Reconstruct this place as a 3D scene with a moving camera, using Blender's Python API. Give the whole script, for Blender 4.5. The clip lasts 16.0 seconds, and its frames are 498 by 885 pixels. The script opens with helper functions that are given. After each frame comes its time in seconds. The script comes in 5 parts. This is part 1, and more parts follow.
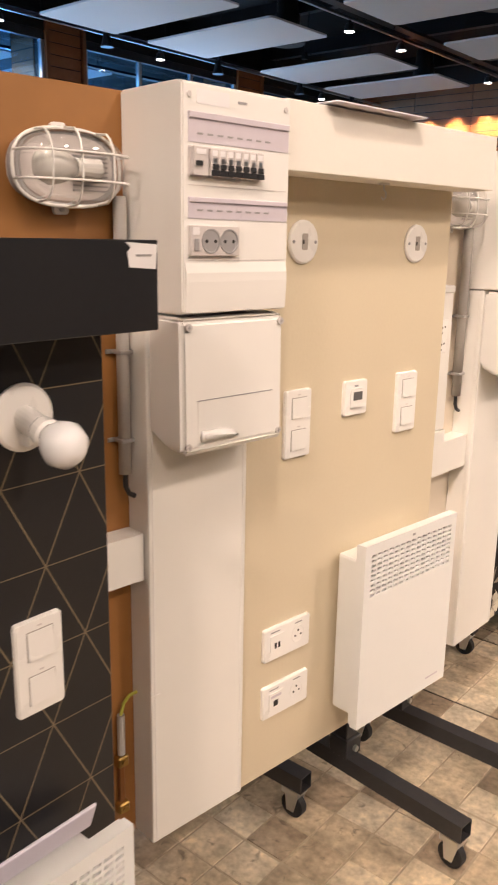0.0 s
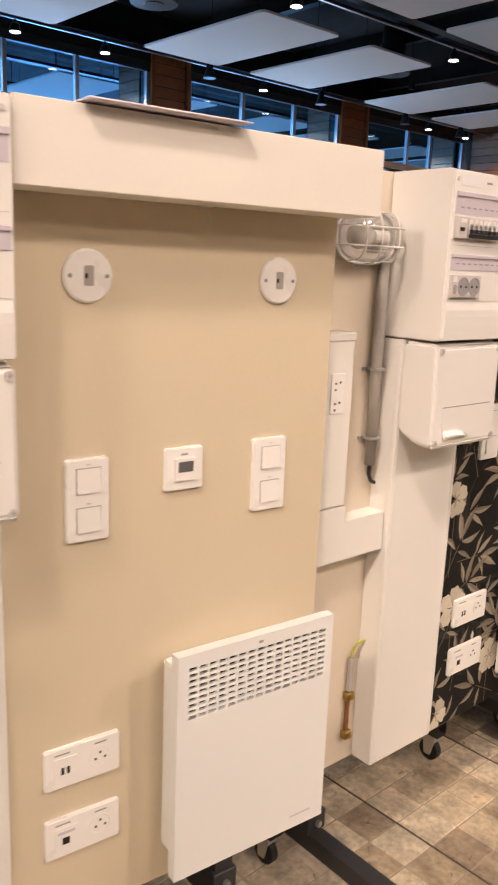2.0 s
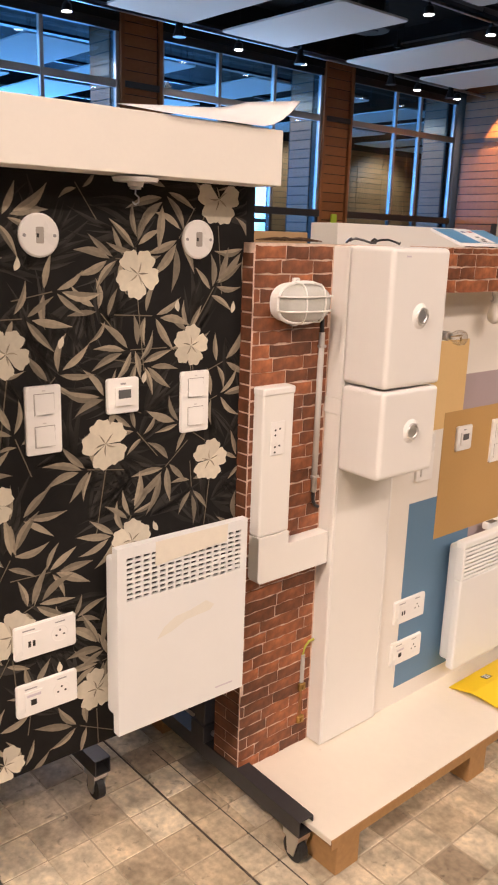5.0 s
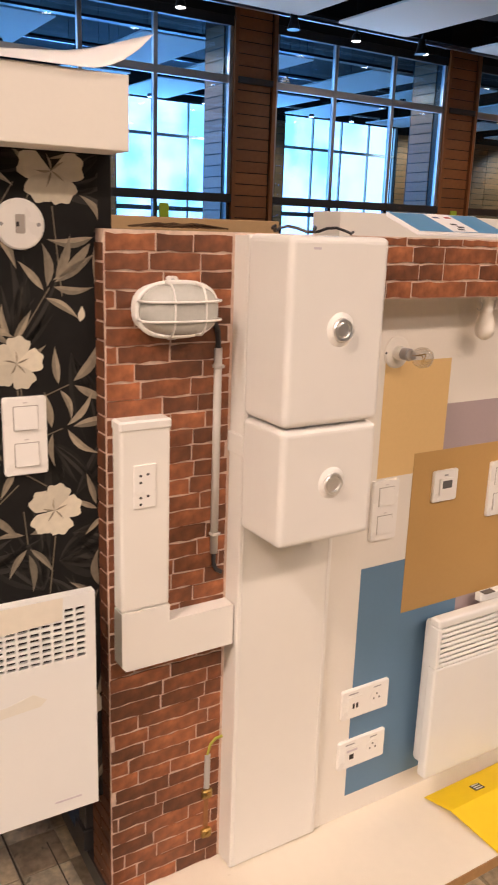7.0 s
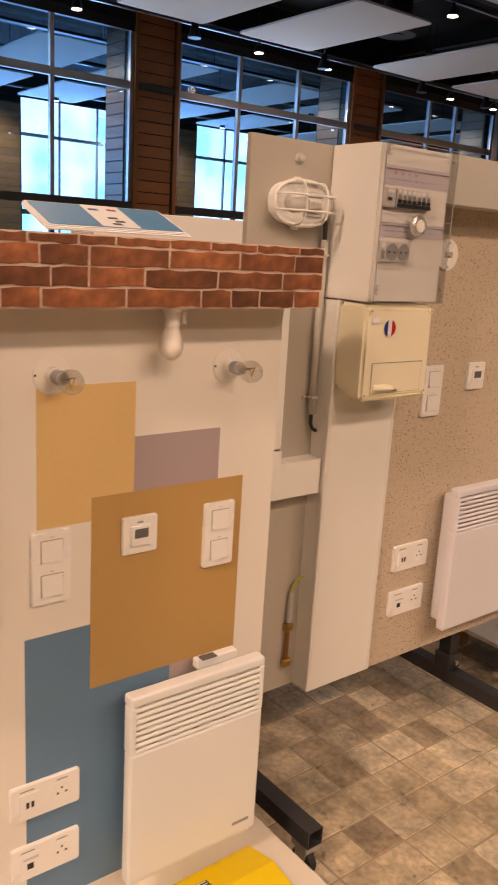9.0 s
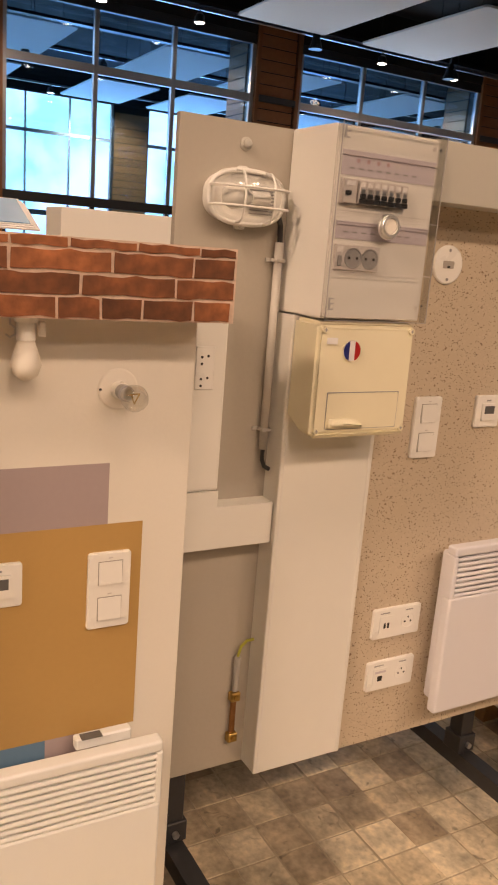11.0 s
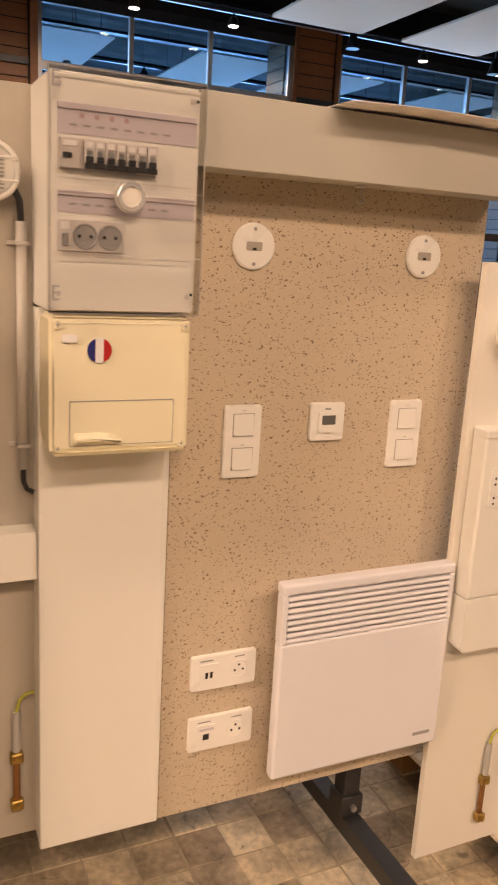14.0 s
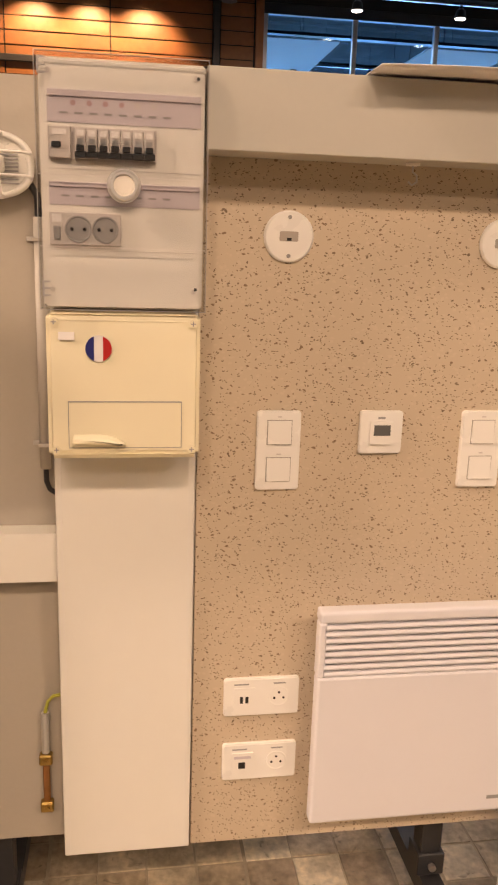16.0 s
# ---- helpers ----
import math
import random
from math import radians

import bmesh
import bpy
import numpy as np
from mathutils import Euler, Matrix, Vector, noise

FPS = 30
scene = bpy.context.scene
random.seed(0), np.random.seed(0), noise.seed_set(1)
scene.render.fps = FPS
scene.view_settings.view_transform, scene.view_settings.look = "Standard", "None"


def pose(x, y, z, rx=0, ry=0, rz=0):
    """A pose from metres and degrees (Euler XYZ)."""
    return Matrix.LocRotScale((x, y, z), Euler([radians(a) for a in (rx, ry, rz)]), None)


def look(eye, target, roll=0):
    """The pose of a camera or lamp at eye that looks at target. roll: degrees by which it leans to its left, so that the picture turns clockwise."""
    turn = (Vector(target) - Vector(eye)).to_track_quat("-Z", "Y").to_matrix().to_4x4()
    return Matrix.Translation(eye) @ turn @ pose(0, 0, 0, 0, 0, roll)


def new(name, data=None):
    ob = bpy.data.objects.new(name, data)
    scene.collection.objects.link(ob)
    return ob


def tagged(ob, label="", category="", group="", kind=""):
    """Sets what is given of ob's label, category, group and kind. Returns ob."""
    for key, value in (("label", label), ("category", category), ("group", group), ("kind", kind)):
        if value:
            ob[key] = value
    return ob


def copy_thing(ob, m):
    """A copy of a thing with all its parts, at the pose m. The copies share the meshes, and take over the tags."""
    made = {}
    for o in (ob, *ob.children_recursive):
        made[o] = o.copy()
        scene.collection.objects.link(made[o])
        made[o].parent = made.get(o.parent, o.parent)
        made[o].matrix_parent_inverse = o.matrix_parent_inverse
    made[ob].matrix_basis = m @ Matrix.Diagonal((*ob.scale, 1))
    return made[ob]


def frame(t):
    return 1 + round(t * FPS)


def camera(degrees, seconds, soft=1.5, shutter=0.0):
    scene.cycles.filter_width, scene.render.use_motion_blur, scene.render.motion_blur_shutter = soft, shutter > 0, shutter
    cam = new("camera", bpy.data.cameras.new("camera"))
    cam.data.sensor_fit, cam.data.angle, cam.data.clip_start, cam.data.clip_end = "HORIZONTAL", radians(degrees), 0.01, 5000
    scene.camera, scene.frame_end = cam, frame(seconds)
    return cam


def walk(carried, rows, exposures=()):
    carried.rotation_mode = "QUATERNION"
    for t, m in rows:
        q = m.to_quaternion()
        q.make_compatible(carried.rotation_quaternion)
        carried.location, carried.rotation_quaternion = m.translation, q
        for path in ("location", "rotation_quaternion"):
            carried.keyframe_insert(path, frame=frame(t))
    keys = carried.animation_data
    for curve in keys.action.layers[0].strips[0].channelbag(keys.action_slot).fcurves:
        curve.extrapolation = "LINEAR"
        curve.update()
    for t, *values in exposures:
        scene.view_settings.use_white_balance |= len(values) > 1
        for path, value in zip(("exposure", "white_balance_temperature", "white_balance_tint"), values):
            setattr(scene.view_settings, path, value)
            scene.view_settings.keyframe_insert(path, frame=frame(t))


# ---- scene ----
KEY, DOWN, SKYW, OUTDOORS, DAYIN, HALL, GX_IN = 620.0, 500.0, 2000.0, 4.2, 185.0, 400.0, -19.2
EXPOSURES = (
    (0.0, 0.06, 6100, 18), (1.0, 0.0, 6100, 18), (2.0, -0.12, 6100, 19), (3.0, -0.08, 6050, 20), (5.0, -0.05, 6050, 20), (7.5, -0.27, 6500, 22),
    (8.0, -0.38, 7050, 25), (8.5, -0.47, 7450, 28), (9.0, -0.43, 7500, 28), (11.5, -0.35, 7550, 23), (12.5, -0.28, 7750, 24), (14.0, -0.13, 7700, 24), (16.0, -0.05, 7450, 23),
)
cam = camera(34.5, 16.0, soft=1.95, shutter=0.35)
METRES, EYE, TILT, LEAN, TURN = 5.05, 1.62, 0.0, 0.0, 39.9
ROWS = [
    (0.0, 0.0, 0.0, 0.0, 0.24, -14.17, -0.94),
    (0.5, 0.0372, 0.0084, 0.0031, 3.91, -13.68, -1.34),
    (1.0, 0.0616, 0.0255, 0.0032, 5.64, -13.25, -1.91),
    (1.5, 0.0868, 0.0586, 0.0052, 7.25, -13.03, -2.2),
    (2.0, 0.1112, 0.0812, 0.0049, 8.14, -12.44, -2.19),
    (2.5, 0.1521, 0.105, 0.0052, 8.89, -12.25, -2.01),
    (3.0, 0.1913, 0.1191, 0.0044, 7.47, -12.37, -2.11),
    (3.5, 0.2212, 0.1393, 0.0007, 5.95, -12.85, -2.33),
    (4.0, 0.254, 0.1662, 0.0005, 5.52, -13.48, -2.34),
    (4.5, 0.2883, 0.1823, 0.0008, 6.46, -13.96, -2.22),
    (5.0, 0.3201, 0.2007, 0.0027, 9.22, -14.55, -1.85),
    (7.5, 0.4179, 0.3466, -0.0004, 18.56, -14.91, -1.95),
    (8.0, 0.4411, 0.3608, -0.0013, 16.57, -14.19, -2.79),
    (8.5, 0.4666, 0.3945, -0.0007, 13.36, -13.93, -3.29),
    (9.0, 0.4866, 0.4209, -0.0005, 12.74, -13.94, -3.3),
    (11.5, 0.5522, 0.5259, 0.0002, 24.62, -13.8, -4.22),
    (12.0, 0.5562, 0.5442, -0.0024, 27.49, -14.03, -3.48),
    (12.5, 0.5748, 0.5607, -0.0017, 29.79, -13.92, -2.59),
    (13.0, 0.6022, 0.5674, -0.0009, 29.26, -13.71, -2.28),
    (13.5, 0.6208, 0.5756, -0.0011, 26.39, -13.59, -2.72),
    (14.0, 0.6283, 0.6061, -0.0021, 25.71, -13.44, -3.23),
    (14.5, 0.6313, 0.6306, -0.0011, 28.1, -13.29, -3.37),
    (15.0, 0.6382, 0.6467, -0.0018, 33.71, -13.34, -2.96),
    (15.5, 0.653, 0.6625, -0.0025, 39.31, -13.67, -2.19),
    (16.0, 0.6734, 0.6667, -0.0035, 41.58, -13.86, -1.82),
]
walk(cam, [(t, pose(0, 0, EYE, TILT, LEAN, TURN) @ pose(METRES * x, METRES * y, METRES * z, 90 + pitch, roll, yaw)) for t, x, y, z, yaw, pitch, roll in ROWS], EXPOSURES)

# ---- world, sun-lit windows, hall lamps ----
world = bpy.data.worlds.new("world")
scene.world = world
world.use_nodes = True
sky = world.node_tree.nodes.new("ShaderNodeTexSky")
sky.sky_type, sky.sun_disc, sky.sun_elevation, sky.sun_rotation = "NISHITA", False, radians(38), radians(200)
world.node_tree.links.new(sky.outputs[0], world.node_tree.nodes["Background"].inputs[0])
world.node_tree.nodes["Background"].inputs[1].default_value = 0.1

WARM = (1.0, 0.80, 0.60)


def spot(x, y, z, tx, ty, tz, watts, cone, blend=0.7, radius=0.06, colour=WARM):
    data = bpy.data.lights.new("hall_spot", "SPOT")
    data.energy, data.spot_size, data.spot_blend, data.shadow_soft_size, data.color = watts, radians(cone), blend, radius, colour
    ob = new("hall_spot_light", data)
    ob.matrix_basis = look((x, y, z), (tx, ty, tz))
    return ob


for y in (-4.0, 0.2, 3.0, 5.8, 8.6):
    spot(5.2, y, 6.5, -0.6, y + (0.9 if y < -1 else -0.3), 1.0, KEY * (0.92 if y < 2 else 0.97), 75, radius=0.3)
for y in (-3.5, 3.5, 9.5):
    spot(8.6, y, 6.6, -0.3, y, 0.2, DOWN, 95, radius=0.4)
spot(1.6, -6.5, 6.5, -1.0, 1.6, 1.3, KEY * 2.1, 60, radius=0.3)
spot(1.2, -1.6, 6.5, -0.9, 4.6, 1.3, KEY * 2.3, 55, radius=0.3)
for x in (-17.3, -16.1, -14.9, -13.7):
    spot(x, 29.1, 6.6, x, 29.72, 4.8, 900, 74, radius=0.05, colour=(1.0, 0.66, 0.34))
for y in (5.2, 4.0, 2.8):
    spot(-18.3, y, 6.75, -19.4, y, 5.4, 420, 92, radius=0.05, colour=(1.0, 0.66, 0.34))
for x, y in ((-15.0, 8.0), (-15.0, 19.0), (-13.5, 25.0), (-6.0, 6.0), (-6.0, 16.0)):
    spot(x, y, 6.45, x - (2.5 if x < -10 else 0), y, 0, HALL, 130, radius=0.15)
for a, b in ((7.9, 14.3), (15.65, 22.1), (23.5, 29.5)):
    data = bpy.data.lights.new("window_daylight", "AREA")
    data.shape, data.size, data.size_y, data.energy, data.color = "RECTANGLE", 5.8, 4.0, DAYIN if a < 20 else DAYIN * 0.05, (0.62, 0.82, 1.0)
    new("window_daylight", data).matrix_basis = look((GX_IN, (a + b) / 2, 4.4), (GX_IN + 8.0, (a + b) / 2, 6.4))
for y in (4.0, 20.0):
    data = bpy.data.lights.new("window_daylight", "AREA")
    data.shape, data.size, data.size_y, data.energy, data.color = "RECTANGLE", 14.0, 4.5, SKYW, (0.30, 0.62, 1.0)
    new("window_daylight", data).matrix_basis = look((-33.6, y, 4.2), (-20.0, y, 6.0))
for y in (14.3, 22.1, 29.5):
    spot(-21.6, y - 1.7, 6.45, -20.7, y, 3.6, 620, 110, radius=0.1, colour=(1.0, 0.72, 0.5))
for y in (7.0, 15.0, 23.0, 34.0, 42.0):
    spot(-31.0, y, 6.5, -33.7, y, 3.2, 1900, 110, radius=0.1, colour=(1.0, 0.74, 0.5))
for x in (-22.5, -25.5):
    spot(x, 45.8, 6.4, x, 46.9, 4.0, 400, 66, radius=0.05, colour=(1.0, 0.75, 0.5))

# ---- materials ----
MATS = {}


def mat(name, colour, rough=0.5, metal=0.0, grain=0.0, scale=60.0, stain=0.0, stain_scale=3.0, bump=0.0, island=0.0, emit=0.0, coat=0.0, random_tint=0.0):
    """A procedural surface: base colour with fine grain and large stains, optional relief."""
    if name in MATS:
        return MATS[name]
    m = MATS[name] = bpy.data.materials.new(name)
    m.use_nodes = True
    nt = m.node_tree
    bsdf = nt.nodes["Principled BSDF"]
    bsdf.inputs["Roughness"].default_value, bsdf.inputs["Metallic"].default_value = rough, metal
    bsdf.inputs["Coat Weight"].default_value = coat
    base = nt.nodes.new("ShaderNodeRGB")
    base.outputs[0].default_value = (*colour, 1)
    out = base.outputs[0]
    coord = nt.nodes.new("ShaderNodeTexCoord")

    def vary(out, source, amount):
        rng = nt.nodes.new("ShaderNodeMapRange")
        rng.inputs["To Min"].default_value, rng.inputs["To Max"].default_value = 1 - amount, 1 + amount
        nt.links.new(source, rng.inputs["Value"])
        mix = nt.nodes.new("ShaderNodeVectorMath")
        mix.operation = "SCALE"
        nt.links.new(out, mix.inputs[0])
        nt.links.new(rng.outputs[0], mix.inputs["Scale"])
        return mix.outputs[0]

    def noise_at(sc, detail=4.0):
        n = nt.nodes.new("ShaderNodeTexNoise")
        n.inputs["Scale"].default_value, n.inputs["Detail"].default_value = sc, detail
        nt.links.new(coord.outputs["Object"], n.inputs["Vector"])
        return n.outputs["Fac"]

    if grain:
        out = vary(out, noise_at(scale), grain)
    if stain:
        out = vary(out, noise_at(stain_scale, 2.0), stain)
    if island:
        out = vary(out, nt.nodes.new("ShaderNodeNewGeometry").outputs["Random Per Island"], island)
    if random_tint:
        out = vary(out, nt.nodes.new("ShaderNodeObjectInfo").outputs["Random"], random_tint)
    nt.links.new(out, bsdf.inputs["Base Color"])
    rr = vary_value(nt, noise_at(stain_scale * 4), rough)
    nt.links.new(rr, bsdf.inputs["Roughness"])
    if bump:
        b = nt.nodes.new("ShaderNodeBump")
        b.inputs["Strength"].default_value, b.inputs["Distance"].default_value = bump, 0.002
        nt.links.new(noise_at(scale), b.inputs["Height"])
        nt.links.new(b.outputs[0], bsdf.inputs["Normal"])
    if emit:
        bsdf.inputs["Emission Color"].default_value, bsdf.inputs["Emission Strength"].default_value = (*colour, 1), emit
    return m


def vary_value(nt, source, value):
    rng = nt.nodes.new("ShaderNodeMapRange")
    rng.inputs["To Min"].default_value, rng.inputs["To Max"].default_value = max(0.02, value - 0.06), min(1.0, value + 0.06)
    nt.links.new(source, rng.inputs["Value"])
    return rng.outputs[0]


WHITE = mat("white_plastic", (0.80, 0.78, 0.74), 0.38, grain=0.015, scale=25, stain=0.02)
TRUNK = mat("white_pvc", (0.80, 0.78, 0.73), 0.42, grain=0.012, scale=30, stain=0.025)
PLATE = mat("switch_plastic", (0.84, 0.82, 0.78), 0.28, grain=0.01, scale=30)
CREAM = mat("aged_cream_plastic", (0.82, 0.755, 0.56), 0.36, grain=0.015, scale=20, stain=0.04, stain_scale=6)
LACQUER = mat("heater_lacquer", (0.79, 0.795, 0.775), 0.32, grain=0.01, scale=40, stain=0.02)
LACQUER2 = mat("heater_lacquer_cool", (0.76, 0.75, 0.80), 0.32, grain=0.01, scale=40, stain=0.02)
BEIGE = mat("beige_wallpaint", (0.64, 0.555, 0.40), 0.6, grain=0.02, scale=120, stain=0.03, stain_scale=2, bump=0.15)
SANDW = mat("pale_sand_paint", (0.70, 0.62, 0.50), 0.6, grain=0.02, scale=120, stain=0.03, bump=0.15)
CREAMW = mat("off_white_paint", (0.78, 0.74, 0.67), 0.6, grain=0.015, scale=120, stain=0.03, bump=0.12)
GREYW = mat("warm_grey_board", (0.42, 0.38, 0.32), 0.6, grain=0.03, scale=90, stain=0.05, bump=0.15)
LIGHTGREY = mat("light_grey_paint", (0.48, 0.46, 0.41), 0.55, grain=0.02, scale=90, stain=0.03)
BROWN = mat("brown_hardboard", (0.30, 0.135, 0.035), 0.5, grain=0.12, scale=18, stain=0.12, stain_scale=2.5)
BLACKB = mat("black_laminate", (0.012, 0.012, 0.014), 0.42, grain=0.15, scale=80, stain=0.1)
GOLD = mat("gold_line", (0.22, 0.17, 0.10), 0.4, grain=0.2, scale=60)
DARKPAPER = mat("dark_wallpaper", (0.011, 0.010, 0.0095), 0.7, grain=0.3, scale=30, stain=0.4, stain_scale=7)
LEAF = mat("printed_leaf", (0.25, 0.21, 0.15), 0.6, grain=0.35, scale=90, island=0.42)
LEAFD = mat("printed_shadow_leaf", (0.028, 0.026, 0.023), 0.7, grain=0.5, scale=25, island=0.6)
for m in (DARKPAPER, LEAFD):
    m.node_tree.nodes["Principled BSDF"].inputs["Specular IOR Level"].default_value = 0.18
PETAL = mat("printed_petal", (0.60, 0.545, 0.43), 0.6, grain=0.14, scale=70, island=0.16)
STEM = mat("printed_stem", (0.14, 0.115, 0.075), 0.6, grain=0.2, scale=90)
BLUE = mat("blue_paint", (0.115, 0.22, 0.34), 0.6, grain=0.03, scale=90, stain=0.03)
OCHRE = mat("ochre_paint", (0.50, 0.305, 0.105), 0.6, grain=0.03, scale=90, stain=0.04)
PALEYEL = mat("pale_ochre_paint", (0.72, 0.50, 0.22), 0.6, grain=0.03, scale=90, stain=0.04)
MAUVE = mat("mauve_paint", (0.40, 0.325, 0.33), 0.6, grain=0.03, scale=90, stain=0.03)
BRICK = mat("brick_face", (0.215, 0.072, 0.027), 0.6, grain=0.6, scale=60, stain=0.9, stain_scale=14, bump=0.7, random_tint=0.5)
MORTAR = mat("mortar", (0.66, 0.50, 0.40), 0.85, grain=0.35, scale=70, bump=0.5)
STEEL = mat("black_steel", (0.03, 0.03, 0.033), 0.42, 0.0, grain=0.2, scale=60, stain=0.2)
RUBBER = mat("black_rubber", (0.015, 0.015, 0.016), 0.6, grain=0.2, scale=60)
GREYPL = mat("grey_plastic", (0.32, 0.31, 0.31), 0.45, grain=0.04, scale=50)
CONDUITD = mat("dark_grey_conduit", (0.34, 0.32, 0.29), 0.4, grain=0.05, scale=60)
CONDUIT = mat("grey_conduit", (0.42, 0.40, 0.37), 0.4, grain=0.04, scale=60)
MODGREY = mat("module_grey", (0.60, 0.56, 0.54), 0.4, grain=0.05, scale=80)
LILAC = mat("label_strip", (0.60, 0.55, 0.60), 0.3, grain=0.04, scale=60)
BLACKP = mat("black_plastic", (0.02, 0.02, 0.022), 0.4, grain=0.2, scale=60)
CHROME = mat("chrome", (0.94, 0.93, 0.91), 0.38, 1.0)
ZINC = mat("zinc_plate", (0.62, 0.62, 0.62), 0.3, 1.0, grain=0.05)
BRASS = mat("brass", (0.42, 0.28, 0.09), 0.45, 1.0, grain=0.1, scale=60)
COPPER = mat("copper", (0.36, 0.18, 0.08), 0.5, 1.0, grain=0.2, scale=60)
EARTHW = mat("earth_wire", (0.42, 0.42, 0.06), 0.45, grain=0.1)
# near-black that paints the shade inside slots, holes and ports
HOLESHADE = mat("hole_shade", (0.02, 0.018, 0.016), 0.7)
SCREEN = mat("lcd_screen", (0.12, 0.12, 0.12), 0.2)
PAPER = mat("paper", (0.80, 0.78, 0.78), 0.6, grain=0.02, scale=60)
LILACP = mat("pale_lilac_paper", (0.72, 0.68, 0.76), 0.55, grain=0.03, scale=60)
PRINTBLUE = mat("printed_blue", (0.10, 0.28, 0.50), 0.35, grain=0.03)
YELLOW = mat("yellow_card", (0.85, 0.60, 0.01), 0.45, grain=0.03, scale=40, stain=0.04)
CARD = mat("cardboard", (0.36, 0.23, 0.11), 0.75, grain=0.08, scale=60, stain=0.08)
DECK = mat("white_deck", (0.78, 0.71, 0.60), 0.3, grain=0.03, scale=40, stain=0.06)
CHIP = mat("chipboard_edge", (0.36, 0.20, 0.075), 0.75, grain=0.2, scale=60)
RED = mat("red_print", (0.45, 0.02, 0.02), 0.4)
FAINTRED = mat("faint_red_print", (0.50, 0.34, 0.36), 0.4)
NAVY = mat("navy_print", (0.02, 0.025, 0.16), 0.4)
WOOD = mat("wood_cladding", (0.30, 0.118, 0.042), 0.45, grain=0.18, scale=9, stain=0.15, stain_scale=1.2, random_tint=0.16)
WOODDARK = mat("dark_joint", (0.012, 0.008, 0.006), 0.6)
FRAMEG = mat("aluminium_frame", (0.42, 0.42, 0.43), 0.35, 0.6, grain=0.04)
FRAMED = mat("dark_metal_frame", (0.05, 0.05, 0.055), 0.4, 0.3, grain=0.1)
CEILD = mat("black_ceiling", (0.008, 0.008, 0.009), 0.8, grain=0.3, scale=3, stain=0.3, stain_scale=0.7)
TRAY = mat("black_tray", (0.02, 0.02, 0.022), 0.35, 0.2, grain=0.2, scale=10)
RAILM = mat("anodised_rail", (0.45, 0.46, 0.48), 0.3, 1.0, grain=0.05, scale=10)
PANELW = mat("acoustic_panel", (0.72, 0.71, 0.70), 0.8, grain=0.02, scale=20, stain=0.02, stain_scale=0.6)
GROUT = mat("grout", (0.40, 0.33, 0.235), 0.85, grain=0.2, scale=60, stain=0.3, stain_scale=4)
PLASTER = mat("hall_plaster", (0.45, 0.36, 0.28), 0.7, grain=0.05, scale=10, stain=0.05)
LAMPON = mat("lamp_lens", (1.0, 0.93, 0.82), 0.4, emit=18.0)
GREENCR = mat("stickers_yellow_green", (0.55, 0.75, 0.05), 0.5)


def glassy(name, tint, gloss, rough=0.02, edge=0.0):
    m = MATS[name] = bpy.data.materials.new(name)
    m.use_nodes = True
    nt = m.node_tree
    nt.nodes.remove(nt.nodes["Principled BSDF"])
    a, b, mix = nt.nodes.new("ShaderNodeBsdfTransparent"), nt.nodes.new("ShaderNodeBsdfGlossy"), nt.nodes.new("ShaderNodeMixShader")
    a.inputs[0].default_value = (*tint, 1)
    b.inputs["Roughness"].default_value = rough
    mix.inputs[0].default_value = gloss
    if edge:
        lw, rng = nt.nodes.new("ShaderNodeLayerWeight"), nt.nodes.new("ShaderNodeMapRange")
        lw.inputs["Blend"].default_value = 0.35
        rng.inputs["To Min"].default_value, rng.inputs["To Max"].default_value = gloss, edge
        nt.links.new(lw.outputs["Facing"], rng.inputs["Value"])
        nt.links.new(rng.outputs[0], mix.inputs[0])
    nt.links.new(a.outputs[0], mix.inputs[1])
    nt.links.new(b.outputs[0], mix.inputs[2])
    nt.links.new(mix.outputs[0], nt.nodes["Material Output"].inputs[0])
    return m


PANE = glassy("window_glass", (0.52, 0.78, 1.0), 0.05)
CLEAR = glassy("clear_glass", (0.93, 0.925, 0.91), 0.08, 0.05, 0.5)
SMOKE = glassy("tinted_cover", (0.90, 0.895, 0.885), 0.05, 0.08)
PALECON = mat("pale_conduit", (0.50, 0.47, 0.43), 0.4, grain=0.04, scale=60)
MILKY = mat("frosted_bowl_glass", (0.50, 0.50, 0.46), 0.22, grain=0.08, scale=120)
OPAL = mat("opal_bulb_glass", (0.86, 0.86, 0.86), 0.12, coat=0.5)
FROST = mat("pale_bulb_glass", (0.72, 0.70, 0.66), 0.25, grain=0.05, scale=30)
GALV = mat("galvanised_clip", (0.5, 0.5, 0.5), 0.4, 0.8, grain=0.05)


